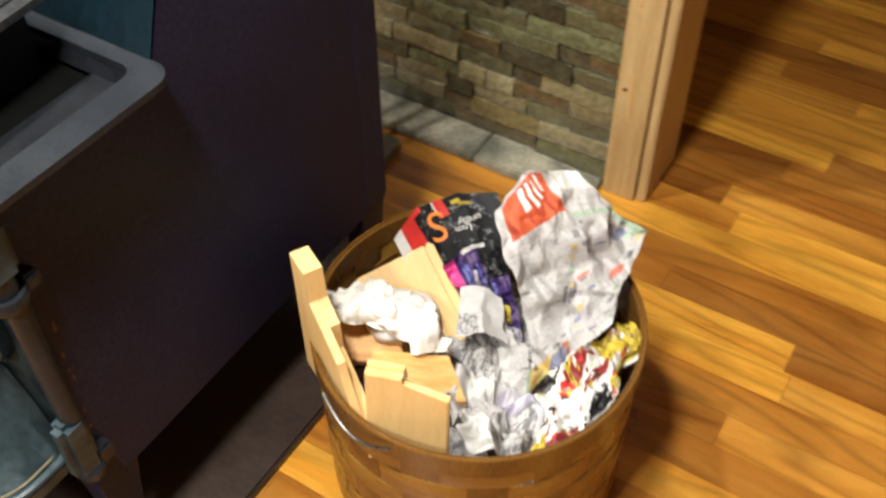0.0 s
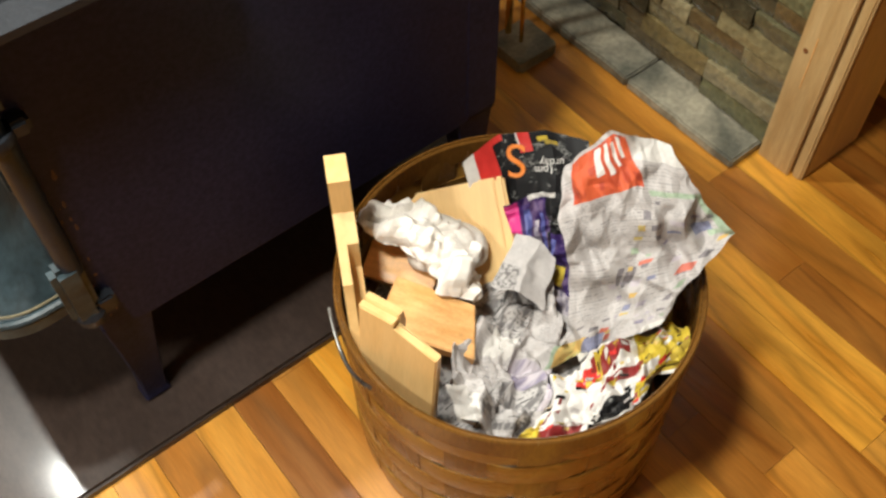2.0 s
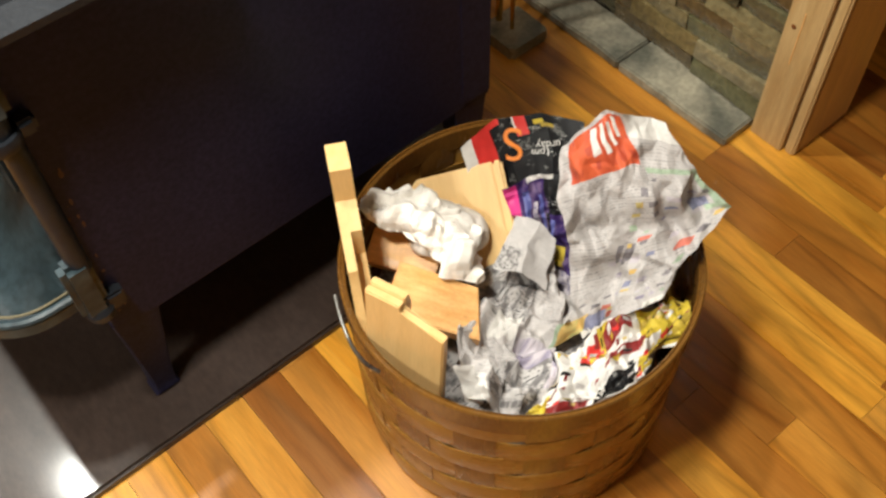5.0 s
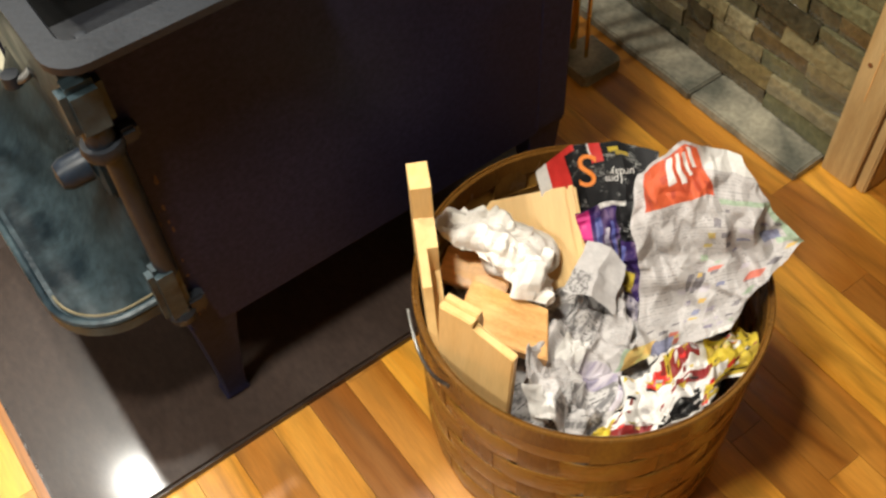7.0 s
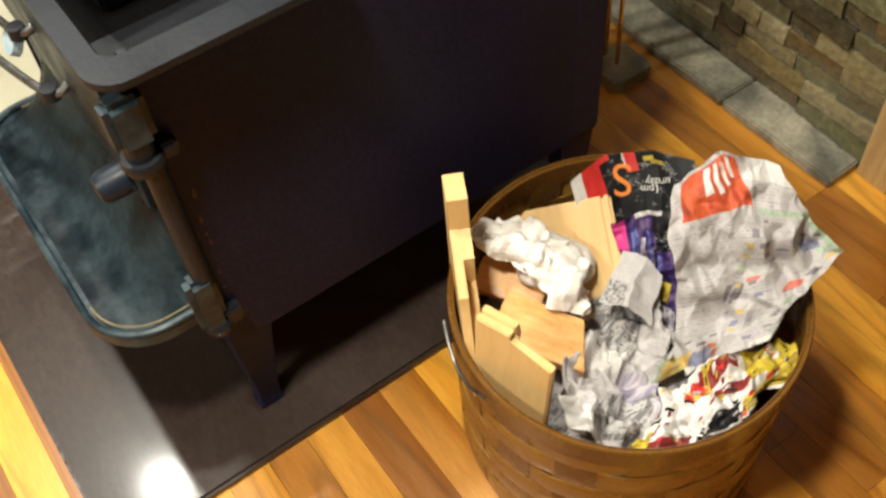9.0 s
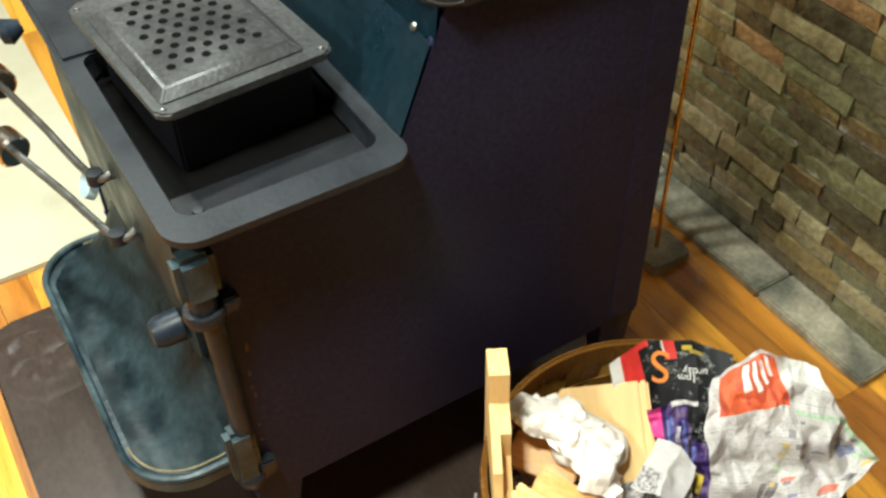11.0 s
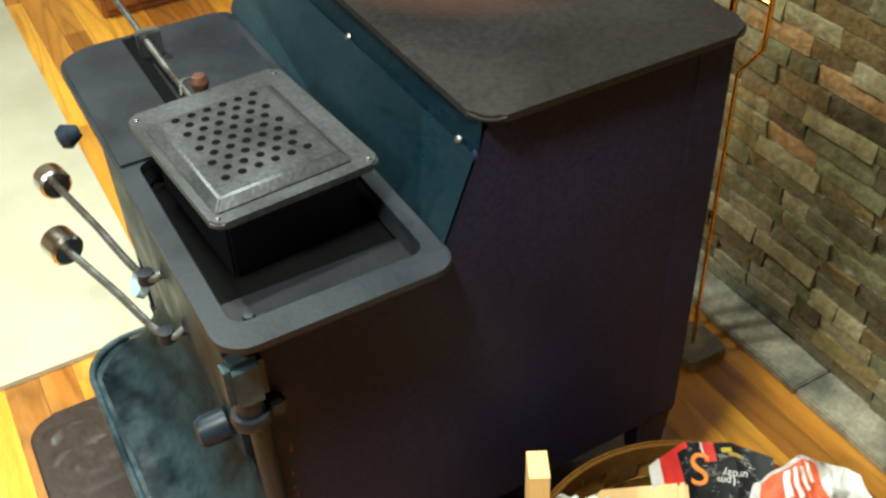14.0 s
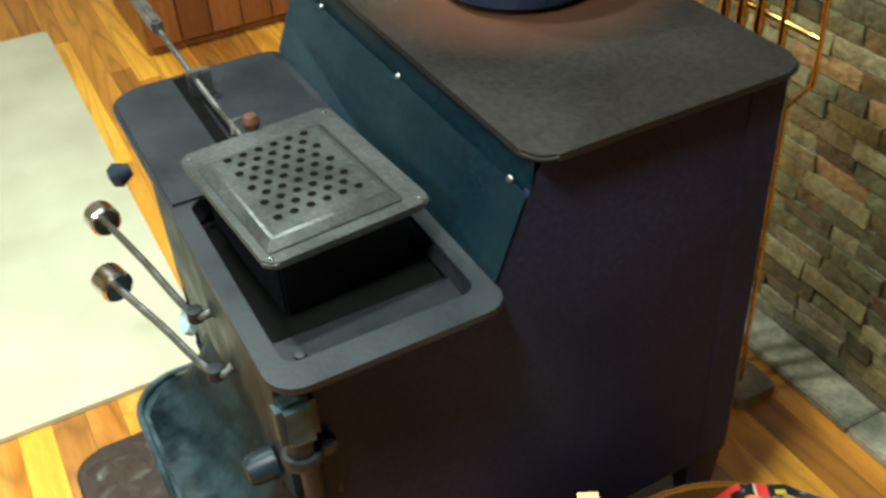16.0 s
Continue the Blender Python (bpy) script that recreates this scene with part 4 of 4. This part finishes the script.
wad("tissue", (0.328, -0.168, 0.256), (10, 12, -45), (0.052, 0.036, 0.030), 21, "tightly balled white paper tissue under a looser one")
sheet("tissue",
      [[(0.262, -0.090, 0.286), (0.306, -0.098, 0.296), (0.334, -0.124, 0.284), (0.350, -0.150, 0.262)],
       [(0.258, -0.120, 0.290), (0.298, -0.138, 0.304), (0.330, -0.162, 0.296), (0.356, -0.180, 0.260)],
       [(0.270, -0.156, 0.284), (0.284, -0.172, 0.296), (0.320, -0.192, 0.292), (0.352, -0.206, 0.258)],
       [(0.282, -0.182, 0.276), (0.292, -0.196, 0.282), (0.304, -0.220, 0.282), (0.326, -0.232, 0.258)],
       [(0.288, -0.206, 0.268), (0.292, -0.212, 0.262), (0.290, -0.238, 0.268), (0.302, -0.246, 0.252)]],
      (110, 110), 0.036, 0.032, 31, ["tissue"], patches([]), "crumpled white paper tissue lying on wood offcuts", "tissue", 0.003, 0.016)


# wood offcuts
def plank_between(name, outline, thick, origin, across, up, material, label, bevel=0.0015):
    """A board whose outline lies in the plane of across and up, from origin; thickness along their cross product."""
    across, up = Vector(across).normalized(), Vector(up)
    up = (up - across * up.dot(across)).normalized()
    out = across.cross(up)
    m = Matrix((across, up, out)).transposed().to_4x4()
    m.translation = origin
    ob = new(name, to_mesh(prism(outline, thick, Matrix(), bevel), name, material, 30))
    ob.matrix_world = m
    return tagged(ob, label, "wood offcut", "wood offcuts in the basket")


stick = plank_between("wood_offcut", [(0.0, -0.19), (0.138, -0.19), (0.138, -0.150), (0.106, -0.098), (0.102, -0.082), (0.040, -0.043), (0.036, 0.0), (0.0, 0.0)], 0.010,
                      (0.2455, -0.0985, 0.404), (-0.47, -0.88, 0), (0, 0, 1), M["pine"], "tall notched pale pine board standing on end", 0.0003)
inner = prism([(0.0, -0.19), (0.138, -0.19), (0.138, -0.152), (0.108, -0.125), (0.070, -0.098), (0.068, -0.060), (0.040, -0.044), (0.036, 0.0), (0.0, 0.0)], 0.012, pose(0, 0, -0.0120), 0.0003)
lam = new("lamination", to_mesh(inner, "lamination", M["pine"], 30))
lam.parent = stick
plank_between("wood_offcut", [(0.0, -0.14), (0.090, -0.14), (0.090, -0.022), (0.040, -0.009), (0.040, 0.0), (0.0, 0.0)], 0.010,
              (0.188, -0.224, 0.349), (0.33, -0.94, 0), (0.10, 0.03, 1), M["pine"], "short pale pine board with a rabbeted edge")
plank_between("wood_offcut", [(0.0, -0.135), (0.042, -0.135), (0.042, -0.014), (0.040, 0.0), (0.0, 0.0)], 0.010,
              (0.1975, -0.2205, 0.350), (0.33, -0.94, 0), (0.10, 0.03, 1), M["pine"], "narrow pale pine strip behind a short board")
plank_between("wood_offcut", [(0.0, 0.0), (0.082, 0.0), (0.082, 0.050), (0.010, 0.050), (0.0, 0.040)], 0.020,
              (0.243, -0.128, 0.222), (0.55, -0.80, -0.10), (0.72, 0.45, 0.30), M["maple"], "brown hardwood block lying under a paper tissue")
# flat orange board
plank_between("wood_offcut", [(-0.020, 0.0), (0.088, 0.004), (0.070, 0.062), (-0.020, 0.066)], 0.018,
              (0.214, -0.226, 0.243), (0.55, -0.83, -0.12), (0.80, 0.55, 0.10), M["maple"], "orange-brown hardwood offcut lying flat")
# wide panel with a moulded edge
panel = plank_between("wood_offcut", [(-0.030, 0.0), (0.087, 0.0), (0.087, 0.127), (-0.004, 0.127), (-0.030, 0.105)], 0.009,
                      (0.312, -0.186, 0.178), (0.075, -0.058, 0.029), (0.062, 0.078, 0.079), M["pine"], "wide pale pine panel with a moulded edge")
strip = new("moulded_edge", to_mesh(box((0.0875, 0.0, -0.001), (0.099, 0.127, 0.012), 0.003), "moulded_edge", M["pine"], 30))
strip.parent = panel


# words on the prints
def word(text, size, centre, along, up, material, parent):
    """Flat lettering laid on the sheet near centre, its letters following the paper."""
    along, up = Vector(along).normalized(), Vector(up)
    up = (up - along * up.dot(along)).normalized()
    out = along.cross(up)
    data = bpy.data.curves.new("lettering", "FONT")
    data.body, data.size, data.align_x, data.align_y = text, size, "CENTER", "CENTER"
    shell = bpy.data.objects.new("lettering", data)
    me = bpy.data.meshes.new_from_object(shell)
    b = bmesh.new()
    b.from_mesh(me)
    bmesh.ops.triangulate(b, faces=list(b.faces))
    bmesh.ops.subdivide_edges(b, edges=list(b.edges), cuts=1)
    tree_verts, tree_faces = [], []
    for ob in (parent, *parent.children):
        k = len(tree_verts)
        tree_verts += [v.co.copy() for v in ob.data.vertices]
        tree_faces += [[k + i for i in f.vertices] for f in ob.data.polygons]
    tree = BVHTree.FromPolygons(tree_verts, tree_faces)
    for v in b.verts:
        p = Vector(centre) + along * v.co.x + up * v.co.y
        place, normal, _, _ = tree.ray_cast(p + out * 0.06, -out)
        v.co = place + out * 0.0012 if place else p
    part("lettering", b, material, parent, "", 0)
    bpy.data.curves.remove(data)


prints = {ob.name: ob for ob in scene.objects if ob.get("category") in ("newspaper", "flyer")}
word("Day", 0.019, (0.355, -0.353, 0.245), (-0.26, 0.83, 0.50), (0.75, -0.10, 0.60), M["paper"], prints["newspaper_sheet"])
word("S", 0.054, (0.452, -0.145, 0.289), (-0.020, 0.021, -0.005), (-0.006, -0.018, -0.012), M["orange"], cover)
word("urday", 0.013, (0.476, -0.178, 0.296), (-0.020, 0.021, -0.005), (-0.006, -0.018, -0.012), M["paper"], cover)
word("1pm", 0.013, (0.467, -0.176, 0.288), (-0.020, 0.021, -0.005), (-0.006, -0.018, -0.012), M["paper"], cover)
word("$1", 0.026, (0.312, -0.418, 0.252), (-0.90, -0.42, 0.0), (0.42, -0.90, 0.25), M["paper"], prints["flyer"])


# ---- further things ----
rug = thing("rug", "pale cream woven rug on the wooden floor", "rug")
part("carpet", prism(rounded(-1.60, 0.745, 0.030, 2.35, 0.015), 0.010, pose(0, 0, 0.001), 0.004), M["rug"], rug)

tools = thing("fire_tool_set", "polished brass fireplace tool stand by the stone wall", "fire tools", at=(0.80, 0.20, 0))
part("base", prism(rounded(-0.04, -0.04, 0.04, 0.04, 0.006), 0.022, pose(-0.015, 0.005, 0.001), 0.003), M["slate"], tools, "pale square stone base")
part("pole", tube([(-0.020, 0.036, 0.022), (-0.020, 0.036, 0.76)], 0.006, 12), M["brass"], tools)
part("finial", lathe([(0, 0.05), (0.008, 0.045), (0.013, 0.03), (0.008, 0.015), (0.012, 0.006), (0.006, 0.0)], pose(-0.020, 0.036, 0.76), 16), M["brass"], tools)
part("cross_bar", tube([(-0.020, -0.03, 0.665), (-0.020, 0.15, 0.665)], 0.005, 10), M["brass"], tools)
part("poker", tube([(-0.024, 0.000, 0.03), (-0.024, 0.003, 0.30), (-0.024, 0.004, 0.553), (-0.024, -0.012, 0.575), (-0.024, -0.032, 0.603), (-0.024, -0.033, 0.64), (-0.024, -0.030, 0.78)], 0.0036, 10), M["brass"], tools)
for dy in (0.075, 0.11, 0.142):
    rod = part("tool_rod", tube([(-0.026, dy, 0.06), (-0.026, dy, 0.62)], 0.0035, 8), M["brass"], tools)
    part("tool_handle", lathe([(0, 0.10), (0.007, 0.098), (0.010, 0.085), (0.006, 0.06), (0.009, 0.03), (0.005, 0.0), (0, 0)], pose(-0.026, dy, 0.62), 14), M["brass"], rod)
cabinet = thing("wooden_cabinet", "red-brown wooden cabinet with upright boards", "cabinet")
for k in range(8):
    part("panel_board", box((0.26 + k * 0.09, 2.00, 0.03), (0.346 + k * 0.09, 2.02, 0.80), 0.003), M["cabinet"], cabinet)
part("cabinet_body", box((0.25, 2.022, 0.0), (0.985, 2.45, 0.82), 0.004), M["cabinet"], cabinet)

# lamps
for px, py, pr in ((-0.23, 1.30, 0.10), (0.03, 0.53, 0.10)):
    lampob = thing("ceiling_lamp", "round flush ceiling lamp with a metal ring", "ceiling lamp", "ceiling lamps")
    part("lamp_ring", lathe([(pr, 2.36), (pr + 0.03, 2.36), (pr + 0.03, 2.42), (pr, 2.42), (pr, 2.36)], pose(px, py, 0), 32), M["chrome"], lampob)
# invented hanging bodies for the two added low lamps, out of view
for px, py, pz in ((-1.30, -0.15, 1.96), (-0.18, -0.22, 1.85)):
    pendant = thing("pendant_lamp", "added unseen lamp body with a dark metal cord and disc", "pendant lamp", "pendant lamps")
    part("cord", tube([(px, py, pz + 0.02), (px, py, 2.42)], 0.004, 8), M["dark"], pendant)
    part("disc", lathe([(0.0, 0.03), (0.10, 0.02), (0.13, 0.0), (0.0, 0.012)], pose(px, py, pz), 24), M["dark"], pendant)

# ---- stones of the wall ----
stones = {}
for li, length in enumerate((0.055, 0.080, 0.105, 0.135, 0.170)):
    for k in range(4):
        b = bmesh.new()
        nx, nz, hgt = 7, 3, 0.0335
        deep = 0.004 + 0.010 * random.random()
        lean, turn = random.uniform(-0.005, 0.005), random.uniform(-0.006, 0.006)
        front = []
        for j in range(nz + 1):
            line = []
            for i in range(nx + 1):
                yy, zz = (i / nx) * (length - 0.002) + 0.001, (j / nz) * (hgt - 0.0018) + 0.0009
                edge = min(i, nx - i, j * 2, (nz - j) * 2) > 0
                d = deep + 0.0030 * noise.noise((yy * 38 + k * 9, zz * 60 + li * 7, k * 3.3)) + (0.0015 if edge else 0) + lean * (j / nz - 0.5) + turn * (i / nx - 0.5)
                line.append(b.verts.new((-d, yy + 0.001 * noise.noise((yy * 90, zz * 90, k)), zz)))
            front.append(line)
        for j in range(nz):
            for i in range(nx):
                b.faces.new((front[j][i], front[j][i + 1], front[j + 1][i + 1], front[j + 1][i]))
        loop = front[0][:] + [r[-1] for r in front[1:]] + front[-1][-2::-1] + [r[0] for r in front[-2:0:-1]]
        back = [b.verts.new((0.008, v.co.y, v.co.z)) for v in loop]
        for i in range(len(loop)):
            j = (i + 1) % len(loop)
            b.faces.new((loop[i], loop[j], back[j], back[i]))
        stones.setdefault(length, []).append(to_mesh(b, "stone", M["stone"], 40))
rng = random.Random(5)
z, count = 0.020, 0
while z < 0.93 and count < 300:
    y = -0.186
    while y < 0.80:
        length = rng.choice((0.055, 0.080, 0.105, 0.105, 0.135, 0.170))
        s = new("stone", rng.choice(stones[length]))
        s.parent, s.location = stone_wall, (WALL + 0.006, y, z)
        y += length
        count += 1
    z += 0.0335

# ---- planks of the floor ----
plank_mesh = {}
for length in (0.55, 0.75, 0.95, 1.20):
    plank_mesh[length] = to_mesh(box((0.0003, 0, -0.018), (0.0568, length - 0.0005, 0)), "plank", M["oak"])
rng = random.Random(11)
ends = {}
for k in range(-12, 34):
    y = first = -1.25 - rng.random() * 0.5
    while y < 1.95:
        length = rng.choice((0.55, 0.75, 0.95, 1.20))
        p = new("plank", plank_mesh[length])
        p.parent, p.location = floor, (0.1305 + k * 0.0572, y, 0)
        y += length
    ends[k] = first, y
# the rest of the floor, out past the planks near the stove
verts, faces = [], []
corners = ((0, 0), (1, 0), (1, 1), (0, 1))
for k in range(-47, 53):
    x = 0.1305 + k * 0.0572
    near = -12 <= k < 34
    for y0, y1 in (((-2.59, ends[k][0]), (ends[k][1], 3.19)) if near else ((-2.95, -1.4), (-1.4, -0.3), (-0.3, 0.9), (0.9, 2.0), (2.0, 3.19))):
        base, shift = len(verts), 0.0 if near else 0.3 * ((k * 7) % 5) / 5
        for z in (-0.0178, -0.0006):
            verts += [(x + 0.0003 + 0.0566 * i, min(max((y0, y1)[j] + shift - 0.0004 * j, -2.59), 3.19), z) for i, j in corners]
        faces += [(base + 4, base + 5, base + 6, base + 7)] + [(base + i, base + (i + 1) % 4, base + 4 + (i + 1) % 4, base + 4 + i) for i in range(4)]
far = bpy.data.meshes.new("far_planks")
far.from_pydata(verts, [], faces)
far.materials.append(M["oak"])
far_planks = new("far_planks", far)
far_planks.parent = floor
tagged(far_planks, "narrow golden oak strips", kind="stuff")
